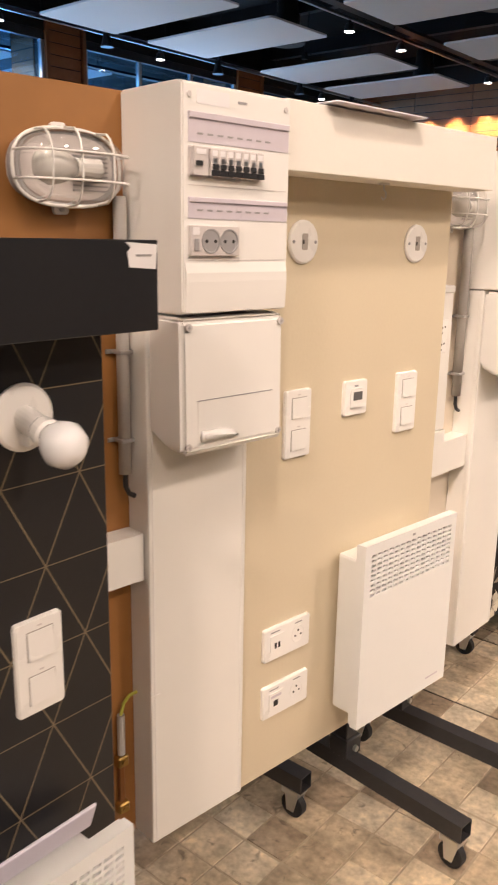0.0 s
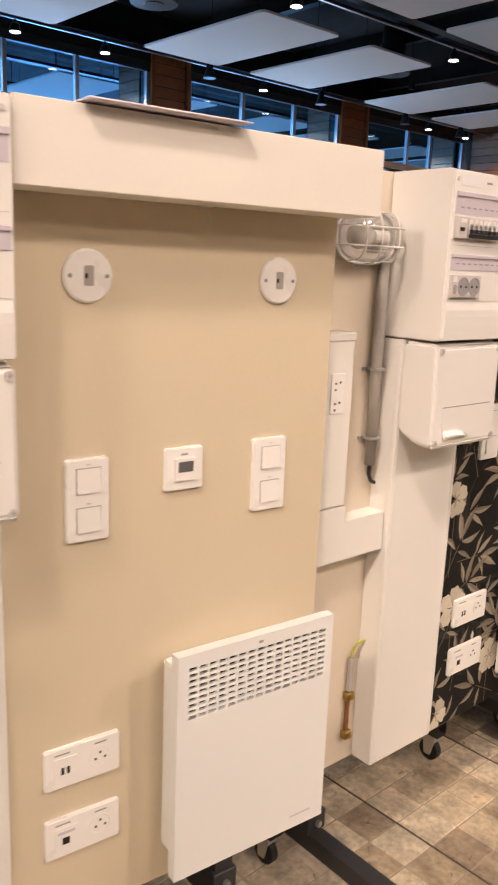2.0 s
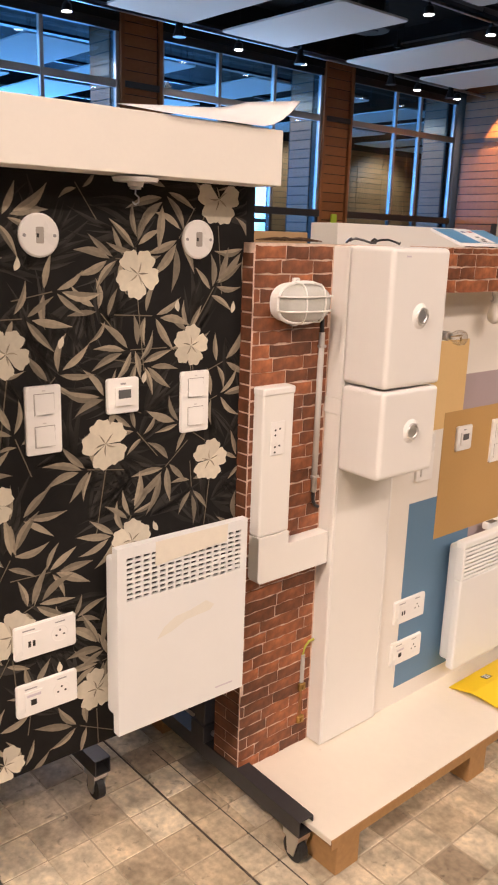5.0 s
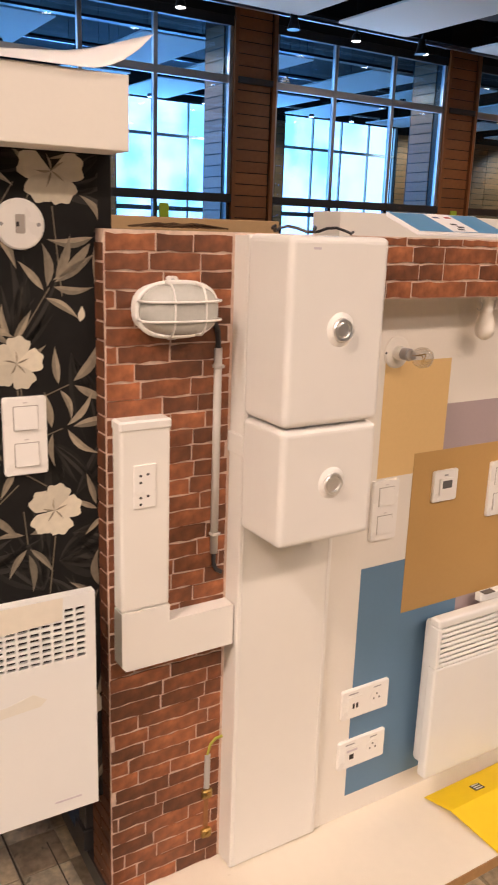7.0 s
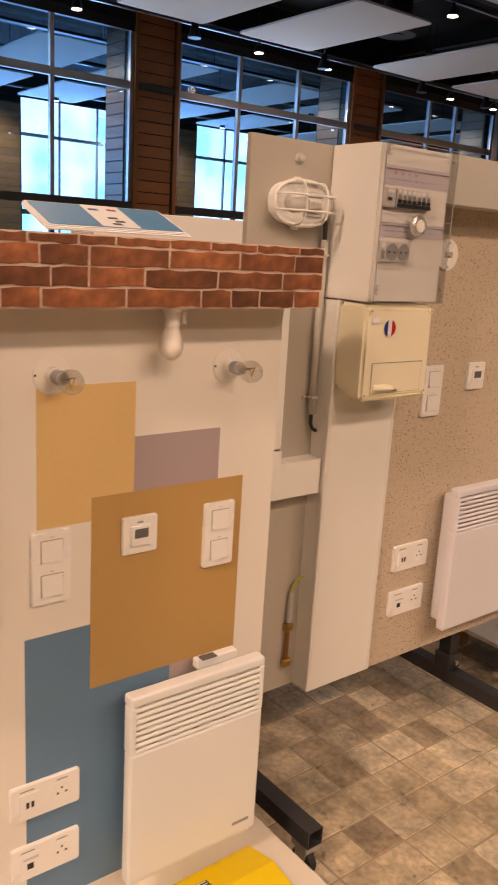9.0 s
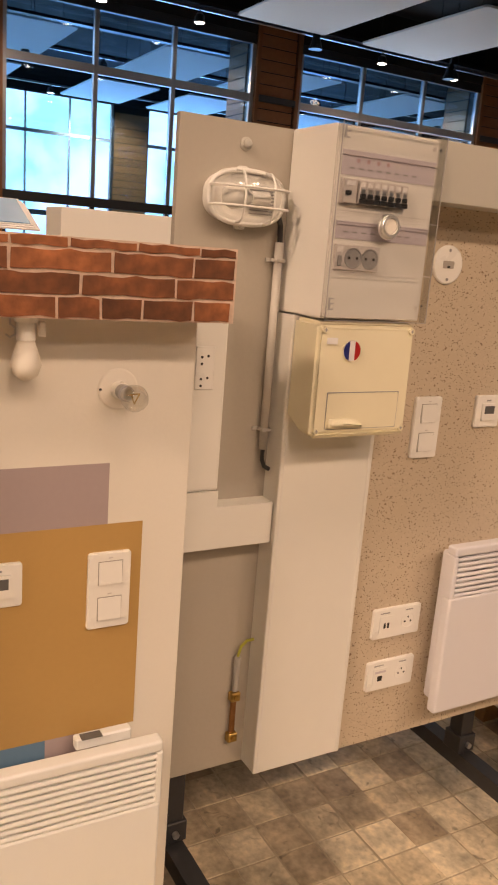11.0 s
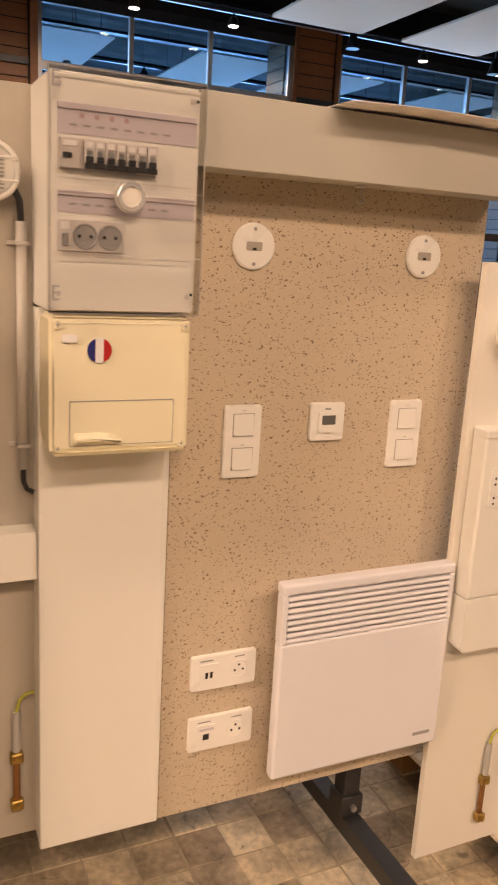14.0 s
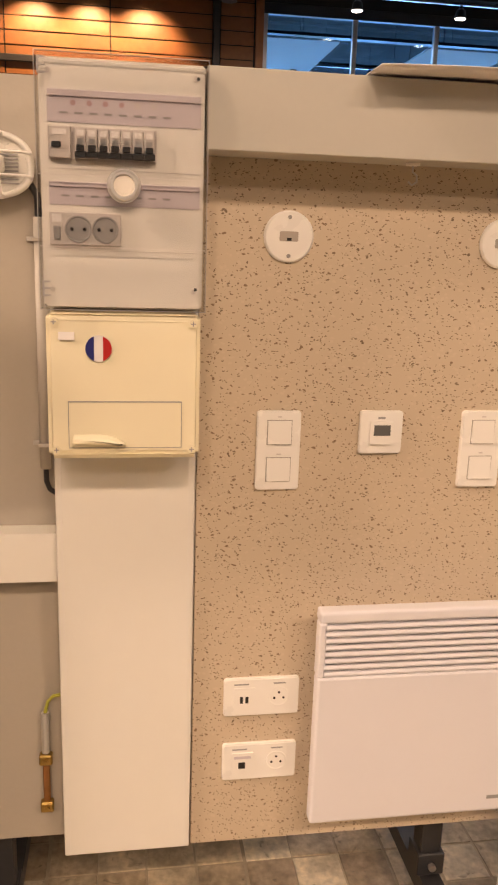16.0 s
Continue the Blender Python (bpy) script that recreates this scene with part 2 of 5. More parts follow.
def terrazzo():
    """Beige board with dark and tan chips pressed into it."""
    m = bpy.data.materials.new("speckled_board")
    m.use_nodes = True
    nt = m.node_tree
    bsdf = nt.nodes["Principled BSDF"]
    bsdf.inputs["Roughness"].default_value = 0.5
    coord = nt.nodes.new("ShaderNodeTexCoord")
    warp = nt.nodes.new("ShaderNodeTexNoise")
    warp.inputs["Scale"].default_value = 45
    nt.links.new(coord.outputs["Object"], warp.inputs["Vector"])
    add = nt.nodes.new("ShaderNodeMix")
    add.data_type, add.inputs[0].default_value = "VECTOR", 0.018
    nt.links.new(coord.outputs["Object"], add.inputs[4])
    nt.links.new(warp.outputs["Color"], add.inputs[5])
    stretch = nt.nodes.new("ShaderNodeMapping")
    stretch.inputs["Scale"].default_value = (1.0, 0.78, 1.2)
    nt.links.new(add.outputs[1], stretch.inputs["Vector"])
    colour = nt.nodes.new("ShaderNodeRGB")
    colour.outputs[0].default_value = (0.57, 0.475, 0.358, 1)
    out = colour.outputs[0]
    for sc, lo, keep, tone in ((175, 0.30, 0.85, (0.18, 0.125, 0.08, 1)), (270, 0.32, 0.76, (0.20, 0.14, 0.09, 1)), (100, 0.30, 0.64, (0.60, 0.50, 0.385, 1)), (110, 0.24, 0.86, (0.24, 0.16, 0.10, 1))):
        v = nt.nodes.new("ShaderNodeTexVoronoi")
        v.inputs["Scale"].default_value = sc
        nt.links.new(stretch.outputs[0], v.inputs["Vector"])
        near = nt.nodes.new("ShaderNodeMath")
        near.operation, near.inputs[1].default_value = "LESS_THAN", lo
        nt.links.new(v.outputs["Distance"], near.inputs[0])
        sep = nt.nodes.new("ShaderNodeSeparateColor")
        nt.links.new(v.outputs["Color"], sep.inputs[0])
        some = nt.nodes.new("ShaderNodeMath")
        some.operation, some.inputs[1].default_value = "GREATER_THAN", keep
        nt.links.new(sep.outputs[0], some.inputs[0])
        both = nt.nodes.new("ShaderNodeMath")
        both.operation = "MULTIPLY"
        nt.links.new(near.outputs[0], both.inputs[0])
        nt.links.new(some.outputs[0], both.inputs[1])
        mix = nt.nodes.new("ShaderNodeMix")
        mix.data_type = "RGBA"
        mix.inputs[7].default_value = tone
        nt.links.new(both.outputs[0], mix.inputs[0])
        nt.links.new(out, mix.inputs[6])
        out = mix.outputs[2]
    nt.links.new(out, bsdf.inputs["Base Color"])
    return m


def stone(name, tone_a, tone_b):
    """Worn travertine-like tile: every tile its own tone, cloudy stains, pits."""
    m = bpy.data.materials.new(name)
    m.use_nodes = True
    nt = m.node_tree
    bsdf = nt.nodes["Principled BSDF"]
    info, geo = nt.nodes.new("ShaderNodeObjectInfo"), nt.nodes.new("ShaderNodeNewGeometry")
    mixr = nt.nodes.new("ShaderNodeMath")
    mixr.operation = "ADD"
    nt.links.new(info.outputs["Random"], mixr.inputs[0])
    nt.links.new(geo.outputs["Random Per Island"], mixr.inputs[1])
    frac = nt.nodes.new("ShaderNodeMath")
    frac.operation = "FRACT"
    nt.links.new(mixr.outputs[0], frac.inputs[0])
    ramp = nt.nodes.new("ShaderNodeValToRGB")
    ramp.color_ramp.elements[0].color, ramp.color_ramp.elements[1].color = (*tone_a, 1), (*tone_b, 1)
    ramp.color_ramp.elements.new(0.35).color = (0.455, 0.365, 0.245, 1)
    ramp.color_ramp.elements.new(0.65).color = (0.545, 0.45, 0.31, 1)
    nt.links.new(frac.outputs[0], ramp.inputs[0])
    out = ramp.outputs[0]
    for sc, amount in ((2.2, 0.24), (11.0, 0.34), (48.0, 0.24)):
        n = nt.nodes.new("ShaderNodeTexNoise")
        n.inputs["Scale"].default_value, n.inputs["Detail"].default_value = sc, 6
        nt.links.new(geo.outputs["Position"], n.inputs["Vector"])
        rng = nt.nodes.new("ShaderNodeMapRange")
        rng.inputs["From Min"].default_value, rng.inputs["From Max"].default_value = 0.3, 0.7
        rng.inputs["To Min"].default_value, rng.inputs["To Max"].default_value = 1 - amount, 1 + amount
        nt.links.new(n.outputs["Fac"], rng.inputs["Value"])
        mul = nt.nodes.new("ShaderNodeVectorMath")
        mul.operation = "SCALE"
        nt.links.new(out, mul.inputs[0])
        nt.links.new(rng.outputs[0], mul.inputs["Scale"])
        out = mul.outputs[0]
    # dark worn pits and chipped veins
    pit = nt.nodes.new("ShaderNodeTexNoise")
    pit.inputs["Scale"].default_value, pit.inputs["Detail"].default_value, pit.inputs["Distortion"].default_value = 19.0, 8, 1.4
    nt.links.new(geo.outputs["Position"], pit.inputs["Vector"])
    pr = nt.nodes.new("ShaderNodeMapRange")
    pr.inputs["From Min"].default_value, pr.inputs["From Max"].default_value = 0.63, 0.72
    pr.inputs["To Min"].default_value, pr.inputs["To Max"].default_value = 1.0, 0.5
    nt.links.new(pit.outputs["Fac"], pr.inputs["Value"])
    pm = nt.nodes.new("ShaderNodeVectorMath")
    pm.operation = "SCALE"
    nt.links.new(out, pm.inputs[0])
    nt.links.new(pr.outputs[0], pm.inputs["Scale"])
    out = pm.outputs[0]
    nt.links.new(out, bsdf.inputs["Base Color"])
    bsdf.inputs["Roughness"].default_value = 0.48
    b = nt.nodes.new("ShaderNodeBump")
    b.inputs["Strength"].default_value, b.inputs["Distance"].default_value = 0.3, 0.002
    nt.links.new(n.outputs["Fac"], b.inputs["Height"])
    nt.links.new(b.outputs[0], bsdf.inputs["Normal"])
    return m


TERRAZZO = terrazzo()
STONE = stone("worn_stone_tile", (0.30, 0.23, 0.155), (0.61, 0.525, 0.385))


# ---- mesh helpers ----
def rbox(bm, x0, x1, y0, y1, z0, z1, r=0.0, seg=2):
    vs = bmesh.ops.create_cube(bm, size=1.0)["verts"]
    for v in vs:
        v.co = Vector((x0 + (v.co.x + 0.5) * (x1 - x0), y0 + (v.co.y + 0.5) * (y1 - y0), z0 + (v.co.z + 0.5) * (z1 - z0)))
    if r:
        edges = list({e for v in vs for e in v.link_edges})
        bmesh.ops.bevel(bm, geom=edges, offset=r, segments=seg, affect="EDGES", profile=0.5)
    return bm


def box(x0, x1, y0, y1, z0, z1, r=0.0, seg=2):
    return rbox(bmesh.new(), x0, x1, y0, y1, z0, z1, r, seg)


def tube(bm, pts, r, n=8, closed=False):
    pts = [Vector(p) for p in pts]
    rings, up = [], None
    for i, p in enumerate(pts):
        a = pts[i - 1] if i or closed else p
        b = pts[(i + 1) % len(pts)] if i + 1 < len(pts) or closed else p
        d = (b - a).normalized()
        if up is None:
            up = Vector((0, 0, 1)) if abs(d.z) < 0.9 else Vector((1, 0, 0))
        side = d.cross(up).normalized()
        up = side.cross(d).normalized()
        rings.append([bm.verts.new(p + r * (math.cos(k * math.tau / n) * side + math.sin(k * math.tau / n) * up)) for k in range(n)])
    for i in range(len(rings) if closed else len(rings) - 1):
        a, b = rings[i], rings[(i + 1) % len(rings)]
        for k in range(n):
            bm.faces.new((a[k], a[(k + 1) % n], b[(k + 1) % n], b[k]))
    if not closed:
        bm.faces.new(rings[0][::-1])
        bm.faces.new(rings[-1])
    return bm


def lathe(bm, profile, axis="X", at=(0, 0, 0), n=24, sy=1.0, sz=1.0):
    """Turn (distance along axis, radius) pairs round an axis; sy, sz squash the section."""
    rings = []
    for h, r in profile:
        ring = []
        for k in range(n):
            c, s = r * math.cos(k * math.tau / n) * sy, r * math.sin(k * math.tau / n) * sz
            p = {"X": (h, c, s), "Y": (c, h, s), "Z": (c, s, h)}[axis]
            ring.append(bm.verts.new(Vector(at) + Vector(p)))
        rings.append(ring)
    for a, b in zip(rings, rings[1:]):
        for k in range(n):
            bm.faces.new((a[k], a[(k + 1) % n], b[(k + 1) % n], b[k]))
    bm.faces.new(rings[0][::-1])
    bm.faces.new(rings[-1])
    return bm


def slab(bm, outline, x0, x1, axis="X"):
    """A plate with the given (y, z) outline from x0 to x1."""
    put = (lambda h, a, b: (h, a, b)) if axis == "X" else ((lambda h, a, b: (a, h, b)) if axis == "Y" else (lambda h, a, b: (a, b, h)))
    low = [bm.verts.new(put(x0, a, b)) for a, b in outline]
    top = [bm.verts.new(put(x1, a, b)) for a, b in outline]
    bm.faces.new(low[::-1])
    bm.faces.new(top)
    for k in range(len(outline)):
        bm.faces.new((low[k], low[(k + 1) % len(outline)], top[(k + 1) % len(outline)], top[k]))
    return bm


def rounded(y0, y1, z0, z1, r, n=4):
    out = []
    for cy, cz, a0 in ((y1 - r, z1 - r, 0), (y0 + r, z1 - r, 90), (y0 + r, z0 + r, 180), (y1 - r, z0 + r, 270)):
        for k in range(n + 1):
            a = radians(a0 + 90 * k / n)
            out.append((cy + r * math.cos(a), cz + r * math.sin(a)))
    return out


def part(name, bm, material, parent=None, label="", smooth=False):
    bmesh.ops.recalc_face_normals(bm, faces=bm.faces[:])
    me = bpy.data.meshes.new(name)
    bm.to_mesh(me)
    bm.free()
    me.materials.append(material)
    if smooth:
        me.shade_smooth()
    ob = new(name, me)
    ob.parent = parent
    if label:
        ob["label"] = label
    return ob


def thing(name, m, label, category, group=""):
    ob = new(name)
    ob.empty_display_size = 0.05
    ob.matrix_basis = m
    return tagged(ob, label, category, group)


MADE = {}


def place(key, build, m, label="", group=""):
    """Build a kind once, copy it afterwards."""
    if key in MADE:
        ob = copy_thing(MADE[key], m)
    else:
        ob = MADE[key] = build(m)
    return tagged(ob, label, "", group)


def structure(name, bm, material, label="", category=""):
    return tagged(part(name, bm, material), label, category, kind="structure")


def T(v, u, w):
    return Matrix.Translation((v, u, w))


# ---- the hall ----
GX, FX, Y0, Y1, XR, TOP = -19.4, -34.0, -14.0, 29.7, 14.0, 8.2
structure("floor", box(FX - 0.3, XR, Y0, 60, -0.2, -0.0025), GROUT, "worn stone-tiled hall floor with pale grout", "floor")
structure("ceiling", box(FX - 0.3, XR + 0.2, Y0 - 0.2, 60, TOP, TOP + 0.2), CEILD, "black painted technical ceiling high above", "ceiling")
structure("wall_east", box(XR, XR + 0.2, Y0, Y1, -0.01, TOP), PLASTER, "plain warm plaster hall wall", "wall")
structure("wall_south", box(FX, XR, Y0 - 0.2, Y0, -0.01, TOP), PLASTER, "plain warm plaster hall wall", "wall")


def planks(parent, along, fixed, a0, a1, z0, z1, pitch, depth, cols):
    """Horizontal cladding boards with open dark joints, proud of the backing."""
    w = (a1 - a0) / cols
    shared = None
    for c in range(cols):
        z = z0
        while z < z1 - 0.05:
            if shared is None:
                bm = box(0, depth, 0.012, w - 0.012, 0.012, pitch - 0.012, 0.006, 1) if along == "Y" else box(0.012, w - 0.012, -depth, 0, 0.012, pitch - 0.012, 0.006, 1)
                ob = part("plank", bm, WOOD, parent)
                shared = ob.data
            else:
                ob = new("plank", shared)
                ob.parent = parent
            ob.location = (fixed, a0 + c * w, z) if along == "Y" else (a0 + c * w, fixed, z)
            z += pitch


def wood_pier(name, y0, y1, label):
    base = structure(name, box(GX - 0.35, GX + 0.06, y0, y1, 0, TOP), WOODDARK, label, "wall")
    planks(base, "Y", GX + 0.06, y0 + 0.14, y1 - 0.14, 0.4, 7.3, 0.3, 0.03, 1)
    for a in (y0, y1 - 0.12):
        part("upright", box(GX + 0.06, GX + 0.16, a, a + 0.12, 0, 7.4, 0.01), WOOD, base, "reddish timber upright post")
    part("band", box(GX + 0.09, GX + 0.19, y0 + 0.12, y1 - 0.12, 5.36, 5.52, 0.01), FRAMED, base, "dark metal band across the cladding")
    return base


WINDOWS = ((7.9, 14.3, (10.07, 12.05)), (15.65, 22.1, (17.75, 19.95)), (23.5, 29.5, (25.9, 27.3)))
wood_pier("pier_1", 14.3, 15.65, "reddish timber-clad pier between tall windows")
wood_pier("pier_2", 22.1, 23.5, "reddish timber-clad pier between tall windows")
wide = structure("wall_west", box(GX - 0.35, GX + 0.06, Y0, 7.9, 0, TOP), WOODDARK, "wide timber-clad wall lit by warm spots", "wall")
planks(wide, "Y", GX + 0.06, -2.4, 6.75, 1.2, 7.3, 0.3, 0.03, 4)
part("upright", box(GX + 0.06, GX + 0.2, 6.75, 6.9, 0, 7.4, 0.01), FRAMED, wide, "dark joint post")
part("upright", box(GX + 0.06, GX + 0.18, 7.72, 7.9, 0, 7.4, 0.01), WOOD, wide, "reddish timber post")
planks(wide, "Y", GX + 0.06, 6.92, 7.7, 1.2, 7.3, 0.3, 0.03, 1)
part("band", box(GX + 0.1, GX + 0.19, -2.4, 7.7, 5.36, 5.5, 0.01), FRAMED, wide, "dark metal band across the cladding")
part("band", box(GX + 0.1, GX + 0.19, -2.4, 7.7, 2.32, 2.52, 0.01), FRAMED, wide, "dark metal band across the cladding")
end = structure("wall_north", box(GX - 0.35, XR, Y1, Y1 + 0.2, 0, TOP), WOODDARK, "timber-clad end wall washed by warm spots", "wall")
planks(end, "X", Y1, GX + 0.3, GX + 12.3, 0.9, 7.2, 0.28, 0.03, 5)
part("band", box(GX + 0.2, GX + 12.4, Y1 - 0.1, Y1 - 0.032, 5.3, 5.45, 0.01), FRAMED, end, "dark metal band across the cladding")

for n, (a, b, mull) in enumerate(WINDOWS):
    win = tagged(new(f"window_{n + 1}"), "tall aluminium-framed window bay onto a bright hall", "window", kind="structure")
    part("window_sill", box(GX - 0.12, GX + 0.16, a, b, 2.3, 2.52, 0.01), FRAMED, win, "dark metal sill beam")
    part("transom", box(GX - 0.06, GX + 0.06, a, b, 5.33, 5.53, 0.01), FRAMEG, win)
    part("head_frame", box(GX - 0.08, GX + 0.08, a, b, 6.72, 6.95, 0.01), FRAMED, win)
    part("lintel", box(GX - 0.2, GX + 0.1, a, b, 6.95, TOP), CEILD, win, "black bulkhead above the glazing")
    part("low_wall", box(GX - 0.15, GX + 0.1, a, b, 0, 1.25), WOODDARK, win, "dark timber spandrel")
    for y in (a + 0.05, *mull, b - 0.05):
        part("mullion", box(GX - 0.07, GX + 0.07, y - 0.055, y + 0.055, 2.5, 6.75, 0.008), FRAMEG, win)
        part("mullion", box(GX - 0.07, GX + 0.07, y - 0.055, y + 0.055, 1.25, 2.3, 0.008), FRAMED, win)
    edges = (a, *mull, b)
    for y0, y1 in zip(edges, edges[1:]):
        for z0, z1 in ((1.26, 2.3), (2.5, 5.34), (5.52, 6.73)):
            pane = part("pane", box(GX - 0.006, GX + 0.006, y0 + 0.06, y1 - 0.06, z0, z1), PANE, win)
            pane.visible_shadow = False

# the glazed hall behind the windows and its far facade
for n, (a, b) in enumerate(((-0.5, 6.7), (8.3, 15.5), (17.1, 24.3), (25.9, 33.1))):
    win = tagged(new(f"far_window_{n + 1}"), "tall dark-framed window of the far facade", "window", kind="structure")
    part("transom", box(FX - 0.06, FX + 0.06, a, b, 5.49, 5.62), FRAMEG, win)
    part("window_sill", box(FX - 0.1, FX + 0.12, a, b, 2.3, 2.5), FRAMED, win)
    part("lintel", box(FX - 0.1, FX + 0.1, a, b, 7.0, TOP), CEILD, win)
    for k in range(5):
        y = a + k * (b - a) / 4
        part("mullion", box(FX - 0.06, FX + 0.06, y - 0.035, y + 0.035, 0, 7.0), FRAMEG, win)
for n, (a, b) in enumerate(((-2.1, -0.5), (6.7, 8.3), (15.5, 17.1), (24.3, 25.9), (33.1, 47.0))):
    pier = structure(f"far_pier_{n + 1}", box(FX - 0.2, FX + 0.2, a, b, 0, TOP), WOODDARK, "timber-clad pier of the far facade", "wall")
    planks(pier, "Y", FX + 0.2, a + 0.05, b - 0.05, 1.6, 6.6, 0.3, 0.03, 1 if b - a < 3 else 6)
far_end = structure("wall_far_north", box(FX, GX - 0.4, 47.0, 47.2, 0, TOP), WOODDARK, "timber-clad end wall of the far hall", "wall")
planks(far_end, "X", 47.0, FX + 0.4, GX - 0.6, 0.9, 7.2, 0.28, 0.03, 4)
banner = thing("blue_banner", pose(-24.5, 44.0, 0), "blue fabric banner on posts in the far hall", "banner")
part("cloth", box(-4.0, 3.4, 0, 0.04, 1.6, 2.9, 0.01, 1), mat("blue_cloth", (0.03, 0.12, 0.55), 0.7, grain=0.1), banner)
for x in (-3.9, 3.3):
    part("post", box(x - 0.04, x + 0.04, 0.05, 0.13, 0, 2.95), FRAMED, banner)
for n, (a, b, _) in enumerate(WINDOWS):
    back = structure(f"return_{n + 1}", box(GX - 1.5, GX - 0.36, b + 0.02, b + 0.5, 0, TOP), WOODDARK, "timber-clad return wall behind the window", "wall")
    planks(back, "X", b + 0.02, GX - 1.45, GX - 0.4, 1.2, 7.2, 0.3, 0.03, 1)
for y, z in ((12.25, 2.0), (22.8, 2.2)):
    dot = thing("window_sticker", pose(GX + 0.2, y, z), "yellow-green warning sticker by the window", "sticker")
    part("card", slab(bmesh.new(), rounded(-0.13, 0.13, -0.2, 0.2, 0.03), -0.05, 0.0), GREENCR, dot)


def daylight_backdrop():
    m = bpy.data.materials.new("bright_outdoors")
    m.use_nodes = True
    nt = m.node_tree
    nt.nodes.remove(nt.nodes["Principled BSDF"])
    em = nt.nodes.new("ShaderNodeEmission")
    coord, noi, ramp = nt.nodes.new("ShaderNodeTexCoord"), nt.nodes.new("ShaderNodeTexNoise"), nt.nodes.new("ShaderNodeValToRGB")
    noi.inputs["Scale"].default_value, noi.inputs["Detail"].default_value = 0.22, 6
    nt.links.new(coord.outputs["Object"], noi.inputs["Vector"])
    nt.links.new(noi.outputs["Fac"], ramp.inputs[0])
    ramp.color_ramp.elements[0].position, ramp.color_ramp.elements[0].color = 0.36, (0.36, 0.72, 0.55, 1)
    ramp.color_ramp.elements[1].position, ramp.color_ramp.elements[1].color = 0.56, (0.93, 0.98, 1.0, 1)
    ramp.color_ramp.elements.new(0.44).color = (0.62, 0.88, 1.0, 1)
    nt.links.new(ramp.outputs[0], em.inputs[0])
    em.inputs[1].default_value = OUTDOORS
    nt.links.new(em.outputs[0], nt.nodes["Material Output"].inputs[0])
    return m


structure("backdrop", box(-52.2, -52.0, -60, 110, -2, 22), daylight_backdrop(), "bright hazy daylight with greenery outside", "backdrop")
structure("ground", box(-90, FX - 0.35, -60, 110, -0.3, -0.05), mat("outdoor_paving", (0.45, 0.43, 0.40), 0.8, grain=0.1, scale=2), "pale paving outside the far facade", "ground")


# ---- ceiling equipment ----
def hanging_panel(m):
    e = thing("ceiling_panel", m, "white rectangular acoustic panel hung from thin cables", "ceiling panel")
    part("panel", slab(bmesh.new(), rounded(-2.15, 2.15, -1.18, 1.18, 0.12), 0.0, 0.05, "Z"), PANELW, e)
    for x in (-1.7, 1.7):
        for y in (-0.9, 0.9):
            part("cable", tube(bmesh.new(), ((x, y, 0.05), (x, y, TOP - 6.7)), 0.008, 5), TRAY, e)
    return e


for x in (-15.15, -8.9, -2.6, 3.7, 9.0, -23.5, -29.5):
    for y in (-3.2, 5.68, 9.13, 13.88, 17.33, 22.1, 25.6, 30.3, 33.8, 38.5, 42.0):
        if x < -20 or y < 26:
            place("panel", hanging_panel, pose(x, y + 0.003 * x, 6.7), group="ceiling panels")


def light_rail(m):
    e = thing("lighting_rail", m, "black ceiling lighting rail running the length of the hall", "lighting rail")
    part("rail", box(-0.04, 0.04, Y0 + 0.3, 29.4, 0, 0.07, 0.008), RAILM, e)
    for y in (-10.0, 0.0, 10.0, 20.0, 28.0):
        part("hanger", tube(bmesh.new(), ((0, y, 0.07), (0, y, TOP - 6.85)), 0.012, 5), TRAY, e)
    return e


def downlight(m):
    e = thing("track_spotlight", m, "small black track spotlight shining warm white", "spotlight")
    part("body", lathe(bmesh.new(), ((0.0, 0.125), (0.05, 0.125), (0.16, 0.10), (0.2, 0.05), (0.26, 0.03)), "Z", n=16), TRAY, e)
    part("lens", lathe(bmesh.new(), ((-0.012, 0.112), (-0.002, 0.112)), "Z", n=16), LAMPON, e, "glowing warm white lens")
    return e


for n, x in enumerate((-18.1, -12.0, -5.8, 0.9, 4.6, -25.0, -31.0)):
    place("rail", light_rail, pose(x, 0, 6.85), group="lighting rails")
    shift = 0.0 if x < -15 else 0.5
    for y in (1.8, 4.3, 9.75, 12.1, 17.4, 19.9, 25.4, 27.7):
        place("spot", downlight, pose(x, y + shift, 6.59), group="track spotlights")


def duct_outlet(m):
    e = thing("air_diffuser", m, "round dark metal ceiling air diffuser", "air vent")
    part("drum", lathe(bmesh.new(), ((0.1, 0.36), (0.75, 0.36)), "Z", n=24), TRAY, e, smooth=False)
    part("flange", lathe(bmesh.new(), ((0.0, 0.5), (0.03, 0.52), (0.1, 0.37)), "Z", n=28), FRAMED, e)
    part("duct", lathe(bmesh.new(), ((0.75, 0.3), (TOP - 7.0, 0.3)), "Z", n=20), TRAY, e)
    part("core", lathe(bmesh.new(), ((-0.02, 0.2), (0.0, 0.22)), "Z", n=20), TRAY, e)
    return e


